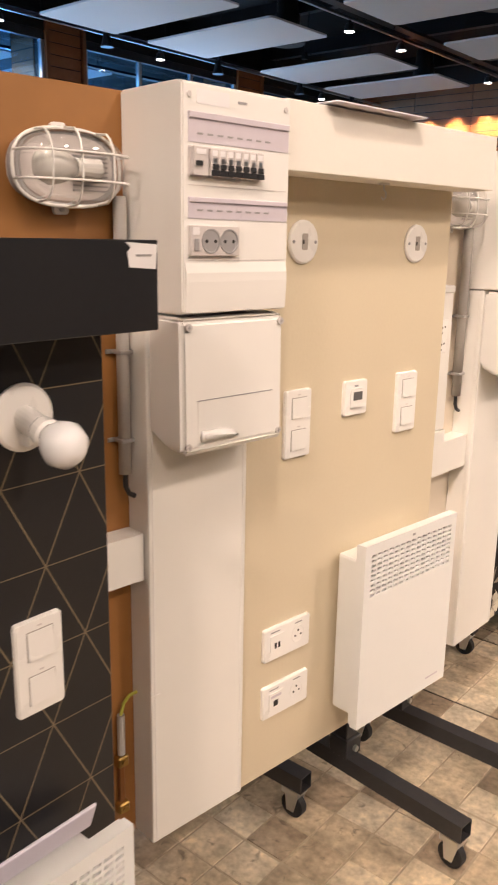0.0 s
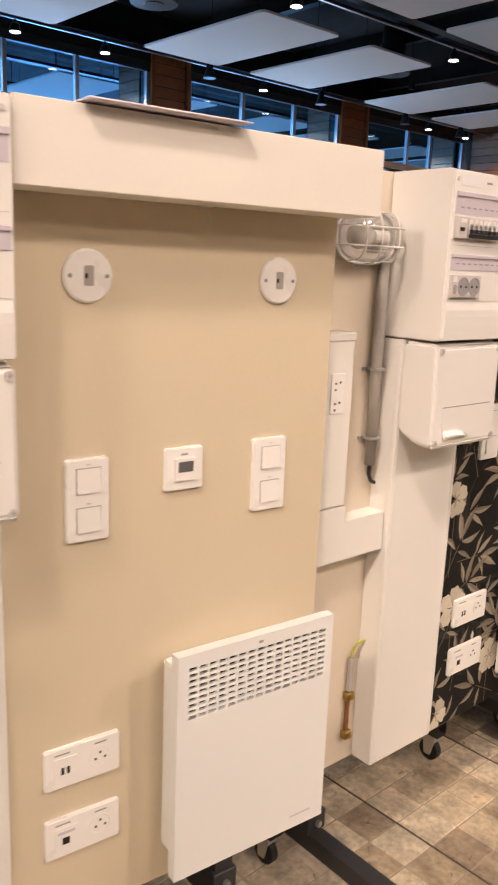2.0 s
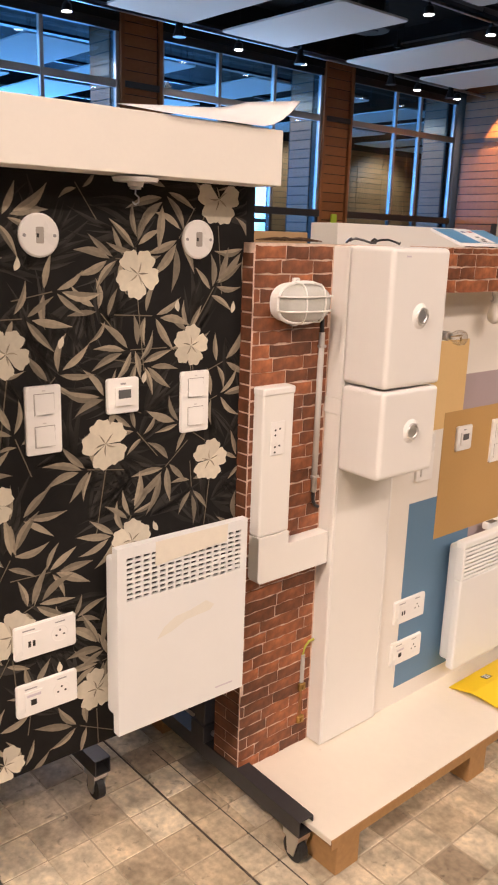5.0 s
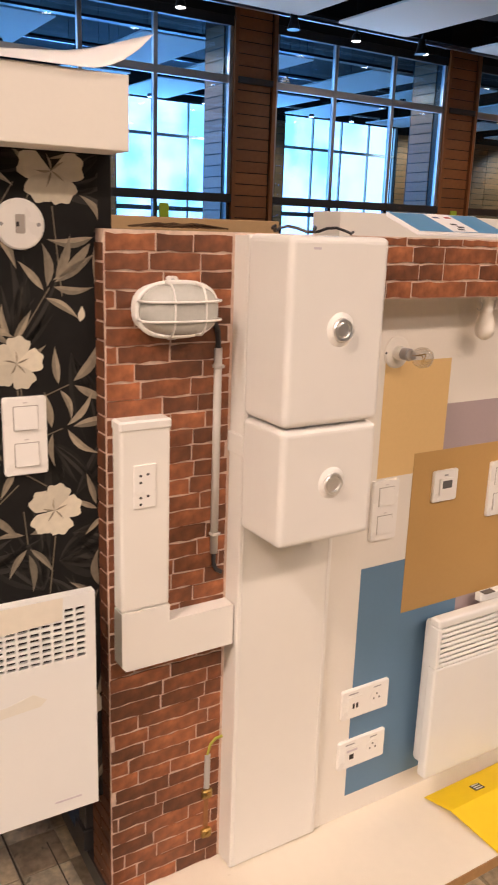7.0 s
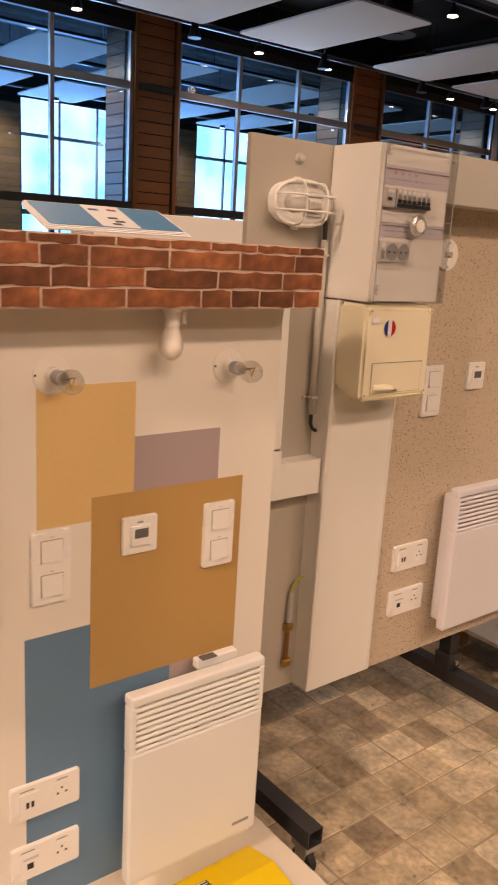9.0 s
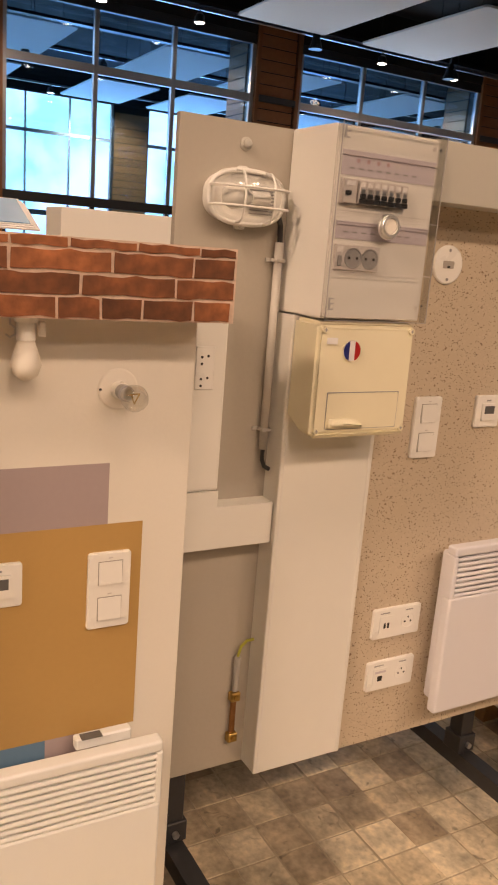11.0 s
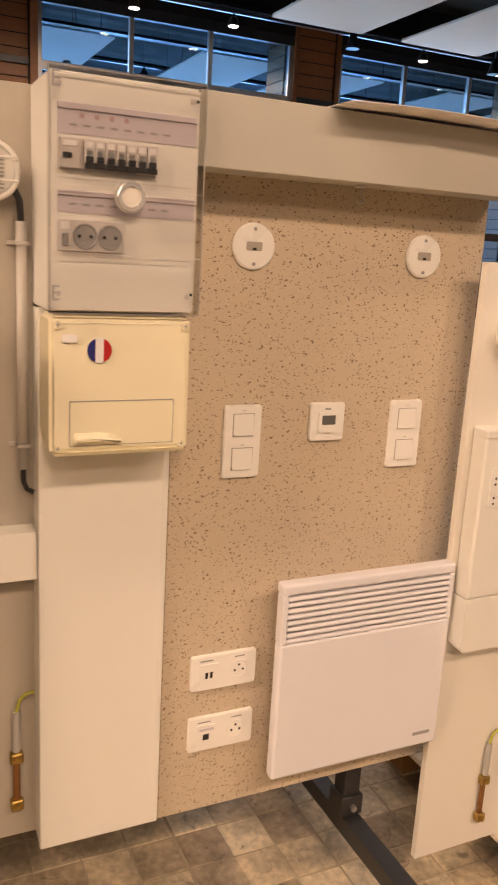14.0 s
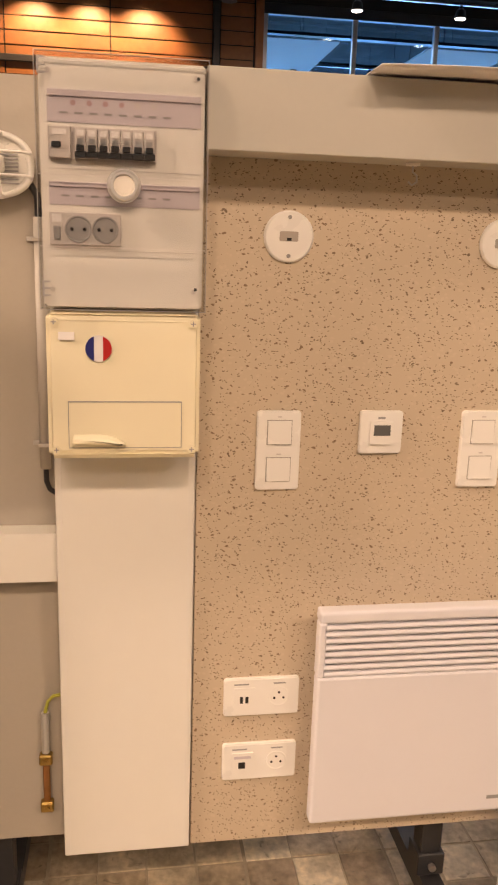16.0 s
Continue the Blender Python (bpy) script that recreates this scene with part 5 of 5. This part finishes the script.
PITCH_Y, PITCH_Z, OFF_Y, OFF_Z = 0.134, 0.131, 0.837, 1.403
segs = []
for r in range(-9, 4):
    z = OFF_Z + r * PITCH_Z
    segs.append(((0.2, z), (1.0, z)))
for c in range(-14, 14):
    y = OFF_Y + c * PITCH_Y
    rise = 20 * PITCH_Z
    segs += [((y - rise * 0.515, OFF_Z - rise), (y + rise * 0.515, OFF_Z + rise)), ((y + rise * 0.515, OFF_Z - rise), (y - rise * 0.515, OFF_Z + rise))]
for n, (a, b) in enumerate(segs):
    c = clipped(a, b, 0.256, 0.953, LO + 0.002, 1.742)
    if c:
        bm = bmesh.new()
        line(bm, *c, 0.0024 if n > 12 else 0.0018, 0.0015)
        part("line", bm, GOLD, gold)
label = thing("torn_label", M["k"] @ T(0.0975, 0, 0), "torn white paper label stuck on the black header", "label")
part("paper", slab(bmesh.new(), ((0.924, 1.832), (0.972, 1.829), (0.975, 1.862), (0.918, 1.865), (0.927, 1.858), (0.921, 1.852)), 0.0, 0.0008), PAPER, label)
part("writing", box(0.0008, 0.0012, 0.936, 0.964, 1.846, 1.849), GREYPL, label)

# ---- brick face of the fourth stand ----
rng = random.Random(7)
bricks = tagged(new("brick_cladding"), "red brick slips with pale mortar on the side strip and header", "brick wall")
bricks.matrix_basis = M["r"]
part("strip_backing", box(-0.157, -0.047, -0.276, 0.25, LO, HI), MORTAR, bricks, "pale mortar bed")
part("header_backing", box(0.002, 0.0945, 0.2535, 0.978, 1.742, HI + 0.002), MORTAR, bricks, "pale mortar bed")
BR = {}


def brick(x, y, z, w, h, depth=0.001):
    key = (round(w, 3), round(h, 3), rng.randrange(3))
    if key not in BR:
        w2, h2, k = key
        r2 = random.Random(int(w2 * 1000) + 31 * k)
        n = max(2, int(w2 / 0.02))
        low = [(w2 * q / n, r2.uniform(-0.0022, 0.0020)) for q in range(n + 1)]
        top = [(w2 * q / n, h2 + r2.uniform(-0.0020, 0.0022)) for q in range(n, -1, -1)]
        outline = [(a + r2.uniform(-0.0008, 0.0008), b) for a, b in low + top]
        bm = slab(bmesh.new(), outline, 0.0, depth)
        face = max(bm.faces, key=lambda f: f.calc_center_median().x)
        inner = bmesh.ops.inset_region(bm, faces=[face], thickness=0.0014, depth=0.0)
        for v in face.verts:
            v.co.x += 0.0010
        BR[key] = part("brick", bm, BRICK, bricks)
        ob = BR[key]
    else:
        ob = new("brick", BR[key].data)
        ob.parent = bricks
    ob.location = (x, y, z)


def courses(x, y0, y1, z0, z1, pitch, lengths, joint):
    z, row = z0, 0
    while z < z1 - 0.008:
        h = min(pitch - joint, z1 - z)
        y = y0 - rng.uniform(0.0, 0.09)
        while y < y1 - 0.012:
            w = rng.choice(lengths)
            a, b = max(y, y0), min(y + w, y1)
            if b - a > 0.012:
                brick(x, a, z, b - a - joint, round(h, 3))
            y += w
        z += pitch
        row += 1


courses(-0.047, -0.274, -0.001, LO + 0.002, HI, 0.0352, (0.08, 0.11, 0.13, 0.15), 0.0044)
courses(0.0945, 0.256, 0.978, 1.745, HI, 0.0355, (0.07, 0.09, 0.11, 0.14, 0.16), 0.0046)
edge = bmesh.new()
for k in range(40):
    z = LO + 0.003 + k * 0.0365
    for a, b in ((-0.155, -0.05),) if k % 2 else ((-0.155, -0.108), (-0.103, -0.05)):
        rbox(edge, a, b, -0.2785, -0.2765, z, z + 0.032)
part("edge_bricks", edge, BRICK, bricks)
place("hook", hook, M["r"] @ T(0.05, 0.61, 1.7415), group="header hooks")
hang = thing("hanging_bulb", M["r"] @ T(0.05, 0.635, 1.742) @ Matrix.Scale(0.88, 4), "frosted bulb in a white holder hung under the brick header", "lamp")
part("cap", lathe(bmesh.new(), ((-0.012, 0.02), (0.0, 0.024)), "Z", n=18), PLATE, hang)
part("holder", lathe(bmesh.new(), ((-0.045, 0.017), (-0.012, 0.017)), "Z", n=18), PLATE, hang)
part("bulb", lathe(bmesh.new(), ((-0.118, 0.008), (-0.108, 0.022), (-0.09, 0.028), (-0.072, 0.024), (-0.045, 0.015)), "Z", n=20), CREAMW, hang, "dusty frosted bulb", smooth=True)
part("terminal", box(-0.005, 0.01, 0.022, 0.034, -0.038, -0.01, 0.002, 1), PLATE, hang)

# ---- colour blocks painted on the fourth stand ----
blocks = thing("paint_blocks", M["r"], "overlapping blue, ochre, mauve and pale yellow painted squares", "wall paint")
for name, tone, y0, y1, z0, z1, x in (
    ("pale_block", PALEYEL, 0.38, 0.588, 1.312, 1.59, 0.0006),
    ("mauve_block", MAUVE, 0.588, 0.798, 1.30, 1.477, 0.0006),
    ("blue_block", BLUE, 0.353, 0.69, 0.445, 1.087, 0.0006),
    ("mauve_low_block", MAUVE, 0.69, 0.798, 0.70, 0.94, 0.0008),
    ("ochre_block", OCHRE, 0.494, 0.866, 0.938, 1.361, 0.0014),
):
    part(name, box(0.0002, x, y0, y1, z0, z1), tone, blocks)

# ---- printed leaves and flowers on the dark wallpaper ----
prnt = thing("floral_print", M["f"], "tan leaves and cream hibiscus flowers printed on dark wallpaper", "wallpaper print")
UY0, UY1, UZ0, UZ1 = 0.255, 0.954, LO + 0.001, 1.743
rf = random.Random(11)


def keep(y, z):
    return min(max(y, UY0), UY1), min(max(z, UZ0), UZ1)


def shape(bm, pts, x):
    inside = [p for p in pts if UY0 < p[0] < UY1 and UZ0 < p[1] < UZ1]
    if len(inside) < len(pts) * 0.5:
        return
    bm.faces.new([bm.verts.new((x, *keep(*p))) for p in pts])


def leaf(bm, y, z, ang, length, wide, x):
    c, s = math.cos(ang), math.sin(ang)
    bend = rf.uniform(-0.12, 0.12) * length
    upper, lower = [], []
    for k in range(7):
        t = k / 6
        h = wide * math.sin(math.pi * t ** 0.8) ** 1.15 * 0.5
        mid = bend * math.sin(math.pi * t)
        upper.append((t * length, mid + h))
        lower.append((t * length, mid - h))
    half = [upper + [(t * length, bend * math.sin(math.pi * t)) for t in (0.8, 0.6, 0.4, 0.2)], lower + [(t * length, bend * math.sin(math.pi * t)) for t in (0.8, 0.6, 0.4, 0.2)]]
    for pts in half:
        shape(bm, [(y + a * c - b * s, z + a * s + b * c) for a, b in pts], x)


shadow, leaves, stems, petals, hearts = (bmesh.new() for _ in range(5))
for k in range(60):
    y, z, a = rf.uniform(UY0, UY1), rf.uniform(UZ0, UZ1), rf.uniform(0, math.tau)
    for q in range(rf.randint(6, 11)):
        leaf(shadow, y, z, a + (q - 5) * 0.13, rf.uniform(0.1, 0.2), rf.uniform(0.01, 0.018), 0.0004)
FANS = (
    (0.439, 1.323, 35), (0.641, 1.598, 80), (0.589, 1.573, 190), (0.437, 1.504, -5), (0.368, 1.45, -15), (0.337, 1.653, 25), (0.716, 1.711, -115),
    (0.756, 1.619, -115), (0.954, 1.603, -135), (0.859, 1.507, 50), (0.684, 1.445, -10), (0.625, 1.37, 190), (0.659, 1.334, -25), (0.565, 1.263, 160),
    (0.891, 1.324, 15), (0.876, 1.239, 5), (0.511, 1.103, 185), (0.722, 1.077, -130), (0.801, 1.012, -90), (0.625, 0.971, 65), (0.585, 0.928, 185),
    (0.343, 1.014, 5), (0.32, 0.927, 50), (0.413, 0.876, -10), (0.369, 0.804, 10), (0.543, 0.649, 135), (0.542, 0.61, 200), (0.477, 0.454, 165),
)


def fan(y, z, ang, n, size, x):
    """A spray of slender leaves opening from one node on a thin stem."""
    c, s = math.cos(ang), math.sin(ang)
    back = (y - c * size * 1.1, z - s * size * 1.1 - 0.02)
    if UY0 < back[0] < UY1 and UZ0 < back[1] < UZ1:
        line(stems, back, (y, z), 0.0024, x - 0.0002)
    for k in range(n):
        t = (k - (n - 1) / 2) / max(1, (n - 1) / 2)
        grow = size * rf.uniform(0.85, 1.12) * (1.08 - 0.25 * abs(t))
        turn = ang + t * rf.uniform(1.2, 1.65)
        along = 0.022 * (0.7 - 1.6 * abs(t)) + (0.008 if k % 2 else 0.0)
        leaf(leaves, y + c * along + math.cos(turn) * 0.006, z + s * along + math.sin(turn) * 0.006, turn, grow, grow * rf.uniform(0.17, 0.23), x + 0.00003 * k)


for y, z, a in FANS:
    fan(y, z, radians(a) + rf.uniform(-0.1, 0.1), rf.choice((5, 6, 6)), rf.uniform(0.08, 0.098), 0.0008)
roots = [(y, z) for y, z, a in FANS]
for k in range(700):
    y, z = rf.uniform(UY0, UY1), rf.uniform(UZ0, UZ1)
    if all((y - a) ** 2 + (z - b) ** 2 > 0.0125 for a, b in roots):
        roots.append((y, z))
        fan(y, z, radians(rf.uniform(20, 160)), rf.choice((4, 5)), rf.uniform(0.06, 0.085), 0.0007)
for y, z, size in ((0.645, 1.540, 0.056), (0.793, 1.37, 0.05), (0.558, 1.157, 0.06), (0.856, 1.075, 0.054), (0.868, 1.711, 0.06), (0.626, 0.905, 0.055), (0.315, 0.745, 0.06), (0.33, 1.379, 0.052), (0.285, 1.06, 0.05), (0.283, 0.425, 0.05), (0.524, 0.539, 0.055), (0.90, 0.62, 0.05)):
    line(stems, keep(y, z - size), keep(y + rf.uniform(-0.03, 0.03), z - 0.22), 0.0026, 0.0007)
    turn = rf.uniform(0, 1)
    for q in range(5):
        a = turn + q * math.tau / 5 + rf.uniform(-0.12, 0.12)
        c, s = math.cos(a), math.sin(a)
        pts = []
        for w in range(13):
            t = -1 + 2 * w / 12
            rad = size * (1.0 - 0.12 * t * t - 0.22 * t ** 6 + 0.05 * math.sin(9 * t + 2 * q))
            pts.append((rad * math.cos(t * 0.66), rad * math.sin(t * 0.66)))
        pts = [(0, 0)] + pts
        shape(petals, [(y + p * c - r * s, z + p * s + r * c) for p, r in pts], 0.0012 + q * 0.00015)
    for q in range(5):
        a = turn + q * math.tau / 5 + 0.3
        leaf(hearts, y, z, a, size * 0.5, size * 0.07, 0.0022)
for k in range(9):
    y, z = rf.uniform(UY0 + 0.03, UY1 - 0.03), rf.uniform(UZ0 + 0.03, UZ1 - 0.03)
    leaf(petals, y, z, radians(rf.uniform(60, 120)), 0.03, 0.014, 0.0011)
for name, bm, tone in (("shadow_fronds", shadow, LEAFD), ("leaves", leaves, LEAF), ("stem_tracery", stems, STEM), ("petals", petals, PETAL), ("vein_tracery", hearts, LEAF)):
    part(name, bm, tone, prnt)["kind"] = "stuff"

# ---- papers and leaflets on the headers ----
def sheet(key, y0, y1, depth, lift, label, front=0.02, tone=PAPER, thick=0.0012):
    e = thing("paper_sheet", M[key], label, "paper", "loose papers")
    bm = bmesh.new()
    n, k = 14, 6
    rows = []
    for a in range(n + 1):
        t = a / n
        row = []
        for b in range(k + 1):
            s = b / k
            z = 1.8695 + lift(t, s)
            row.append((bm.verts.new((front - depth * s + 0.1, y0 + (y1 - y0) * t, z)), bm.verts.new((front - depth * s + 0.1, y0 + (y1 - y0) * t, z + thick))))
        rows.append(row)
    for a in range(n):
        for b in range(k):
            for q in (0, 1):
                bm.faces.new((rows[a][b][q], rows[a + 1][b][q], rows[a + 1][b + 1][q], rows[a][b + 1][q]))
    for a in range(n):
        for b in (0, k):
            bm.faces.new((rows[a][b][0], rows[a + 1][b][0], rows[a + 1][b][1], rows[a][b][1]))
    for b in range(k):
        for a in (0, n):
            bm.faces.new((rows[a][b][0], rows[a][b + 1][0], rows[a][b + 1][1], rows[a][b][1]))
    part("sheet", bm, tone, e, smooth=True)
    return e


sheet("b", 0.36, 0.65, 0.21, lambda t, s: 0.004 * math.sin(math.pi * t) * s + 0.001 + 0.001 * (1 - s), "white printed paper sheets lying on the header", 0.024, tone=LILACP, thick=0.003)
sheet("f", 0.65, 1.02, 0.2, lambda t, s: s * (0.036 + 0.03 * t) + 0.065 * (max(0.0, t - 0.68) / 0.32) ** 2 * (1 - 0.75 * s), "curled white paper sheet lifting off the header", 0.004)
sheet("t", 0.51, 0.93, 0.21, lambda t, s: 0.005 * math.sin(math.pi * t) * (1 - s) + 0.002, "white paper sheet overhanging the grey header", 0.065)

leaf_stack = thing("leaflet_stack", M["r"] @ T(0.0, 0, 0), "stack of blue and white printed leaflets on the brick header", "leaflets")
top = HI + 0.0045
for k in range(3):
    tilt = pose(0.092 - 0.003 * k, 0, top + 0.003 * k + 0.0015, 0, 20, 0)
    page = part("leaflet", box(-0.115, 0.0, 0.362 + 0.003 * k, 0.645 - 0.004 * k, 0, 0.0024), PAPER, leaf_stack)
    page.matrix_basis = tilt
cover = part("leaflet", box(-0.11, -0.004, 0.372, 0.632, 0.0025, 0.0036), PRINTBLUE, leaf_stack, "blue printed cover")
cover.matrix_basis = tilt
mark = part("cover_band", box(-0.11, -0.004, 0.47, 0.545, 0.0037, 0.0044), PAPER, cover, "white band with small dark marks")
for dy, dx, tone in ((0.478, -0.09, NAVY), (0.515, -0.092, RED), (0.498, -0.05, BLACKP), (0.506, -0.034, BLACKP), (0.494, -0.02, BLACKP)):
    part("print_mark", box(dx, dx + 0.008, dy, dy + 0.018, 0.0045, 0.005), tone, mark)

# ---- what stands behind the low brick stand ----
def back_stand(y0, y1, x, z0, z1, tone, label):
    e = thing("rear_board", pose(x, 0, 0), label, "display board", "rear display boards")
    part("board", box(-0.02, 0.0, y0, y1, z0, z1, 0.002, 1), tone, e)
    for y in (y0 + 0.12, y1 - 0.12):
        part("post", box(-0.075, -0.025, y - 0.025, y + 0.025, 0.152, z1 - 0.1, 0.002, 1), STEEL, e)
        part("foot", square_tube(bmesh.new(), -0.55, 0.42, y - 0.025, y + 0.025, 0.1, 0.15, "X"), STEEL, e, "black square steel foot")
        caster(e, 0.38, y)
        caster(e, -0.5, y)
    return e


back_stand(0.55, 1.75, -1.55, 0.4, 1.62, LIGHTGREY, "grey rear display board on a wheeled stand")
back_stand(1.95, 2.97, -1.6, 0.4, 1.62, LIGHTGREY, "grey rear display board on a wheeled stand")
back_stand(3.12, 3.95, -1.55, 0.4, 1.647, CARD, "tan hardboard rear display board on a wheeled stand")
white_box = thing("rear_header", pose(-1.80, 0, 0), "white boxed rear display header", "display board")
part("header", box(-0.16, 0.0, 4.375, 5.3, 1.53, 1.693, 0.002, 1), CREAMW, white_box)
part("board", box(-0.16, -0.14, 4.375, 5.3, 0.0, 1.53), CREAMW, white_box)
cable = thing("cable_bundle", pose(-1.0, 3.60, 1.618), "dark coiled cable lying on top of the stand", "cable")
part("coil", tube(bmesh.new(), [(0.03 * math.cos(k * 0.7) + 0.0, 0.012 * k - 0.06, 0.008 + 0.006 * math.sin(k * 1.3)) for k in range(20)], 0.0035, 6), BLACKP, cable)
twig = thing("twine_bundle", pose(-1.0, 3.3, 1.618), "brown frayed twine bundle lying on top", "twine")
bm = bmesh.new()
for k in range(16):
    y = rf.uniform(-0.08, 0.02)
    tube(bm, ((rf.uniform(-0.02, 0.02), y, 0.003), (rf.uniform(-0.02, 0.02), y + 0.06, 0.007 + rf.uniform(0, 0.007)), (rf.uniform(-0.02, 0.02), y + 0.12, 0.003)), 0.0016, 4)
part("strands", bm, mat("twine", (0.10, 0.055, 0.025), 0.8), twig)["kind"] = "stuff"

# ---- yellow folder on the deck ----
folder = thing("yellow_folder", pose(-0.80, 4.0, 0.1325, 0, 0, -3), "glossy yellow cardboard folder lying open on the deck", "folder")
ridge = 0.018
for name, outline in (
    ("cover", ((0.088, 0.012), (0.252, 0.03), (0.25, 0.335), (0.07, 0.335))),
    ("spine_flap", ((0.0, 0.0), (0.088, 0.012), (0.07, 0.335), (-0.02, 0.325))),
):
    bm = slab(bmesh.new(), outline, 0.0, 0.0022, "Z")
    for v in bm.verts:
        on_ridge = abs(v.co.x - (0.088 - 0.0557 * (v.co.y - 0.012))) < 0.004
        v.co.z += ridge if on_ridge else 0.001
    part(name, bm, YELLOW, folder)
code = part("printed_bars", box(-0.014, 0.014, -0.017, 0.017, 0.0, 0.0006), BLACKP, folder, "black striped print mark")
code.matrix_basis = pose(0.044, 0.15, 0.0143, 0, -11, 0)
for k in range(3):
    part("white_bar", box(-0.012 + 0.009 * k, -0.008 + 0.009 * k, -0.012, 0.013, 0.0007, 0.0011), PAPER, code)

# ---- stone floor tiles ----
PITCH = 0.129
OX, OY = -0.695, 3.006


def tile_mesh(seed):
    r = random.Random(seed)
    bm = box(0.0025, PITCH - 0.0025, 0.0025, PITCH - 0.0025, -0.02, 0.0, 0.002, 1)
    for v in bm.verts:
        if v.co.z > -0.004:
            v.co += Vector((r.uniform(-0.001, 0.001), r.uniform(-0.001, 0.001), 0))
    me = bpy.data.meshes.new("tile")
    bm.to_mesh(me)
    bm.free()
    me.materials.append(STONE)
    return me


floor = bpy.data.objects["floor"]
TILES = [tile_mesh(k) for k in range(5)]
rt = random.Random(5)
near = set()
for i in range(-7, 2):
    for j in range(-14, 19):
        near.add((i, j))
        ob = new("tile", TILES[rt.randrange(5)])
        ob.parent = floor
        ob.location = (OX + i * PITCH, OY + j * PITCH + (0.004 if j % 4 == 0 else 0), rt.uniform(-0.0008, 0.0008))
verts, faces = [], []
g = 0.0025
for i in range(-90, 40):
    for j in range(-48, 72):
        if (i, j) in near:
            continue
        x, y, z = OX + i * PITCH, OY + j * PITCH, rt.uniform(-0.0008, 0.0008)
        b = len(verts)
        verts += [(x + g, y + g, z - 0.012), (x + PITCH - g, y + g, z - 0.012), (x + PITCH - g, y + PITCH - g, z - 0.012), (x + g, y + PITCH - g, z - 0.012)]
        q = g + 0.0015
        verts += [(x + q, y + q, z), (x + PITCH - q, y + q, z), (x + PITCH - q, y + PITCH - q, z), (x + q, y + PITCH - q, z)]
        faces += [(b + 4, b + 5, b + 6, b + 7)] + [(b + k, b + (k + 1) % 4, b + 4 + (k + 1) % 4, b + 4 + k) for k in range(4)]
me = bpy.data.meshes.new("floor_tiles")
me.from_pydata(verts, [], faces)
me.materials.append(STONE)
rest = new("floor_tiles", me)
rest.parent = floor
rest["kind"] = "stuff"

tape = thing("masking_tape", M["f"] @ T(0.1155, 0.52, 0.468), "pale masking tape stuck over the heater grille", "tape")
part("strip", slab(bmesh.new(), ((0.1, 0.413), (0.18, 0.42), (0.31, 0.428), (0.312, 0.4735), (0.102, 0.472)), 0.0, 0.0006), mat("tape", (0.77, 0.72, 0.61), 0.6, grain=0.06, scale=50), tape)

smear = thing("glue_smear", M["f"] @ T(0.1153, 0.52, 0.468), "yellowed glue smear on the white heater front", "stain")
part("smear", slab(bmesh.new(), ((0.105, 0.222), (0.15, 0.232), (0.19, 0.25), (0.262, 0.256), (0.275, 0.268), (0.25, 0.285), (0.2, 0.272), (0.16, 0.268), (0.128, 0.25)), 0.0, 0.0003), mat("glue_residue", (0.76, 0.74, 0.66), 0.45, grain=0.05, scale=40), smear)

clip = thing("binder_clip", pose(-0.562, 4.245, 0.1365), "small black binder clip beside the yellow folder", "clip")
part("body", slab(bmesh.new(), ((-0.012, 0.0), (0.012, 0.0), (0.003, 0.016), (-0.003, 0.016)), -0.016, 0.016, "Y"), BLACKP, clip)
part("lever", tube(bmesh.new(), ((0.0, -0.01, 0.016), (0.012, -0.006, 0.03), (0.012, 0.006, 0.03), (0.0, 0.01, 0.016)), 0.0012, 5), BLACKP, clip)

JOINT = mat("dark_joint_filler", (0.07, 0.055, 0.042), 0.85, grain=0.5, scale=50)
for y, x0, x1 in ((OY, -4.0, 1.2), (OY - 4 * PITCH, -4.0, 1.2)):
    part("movement_joint", box(x0, x1, y - 0.0012, y + 0.0032, -0.01, 0.0001), JOINT, floor, "dark movement joint between the tiles")
part("movement_joint", box(-1.3, 1.2, 3.1025, 3.1058, -0.01, 0.0012), JOINT, floor, "dark saw-cut joint across the tiles")
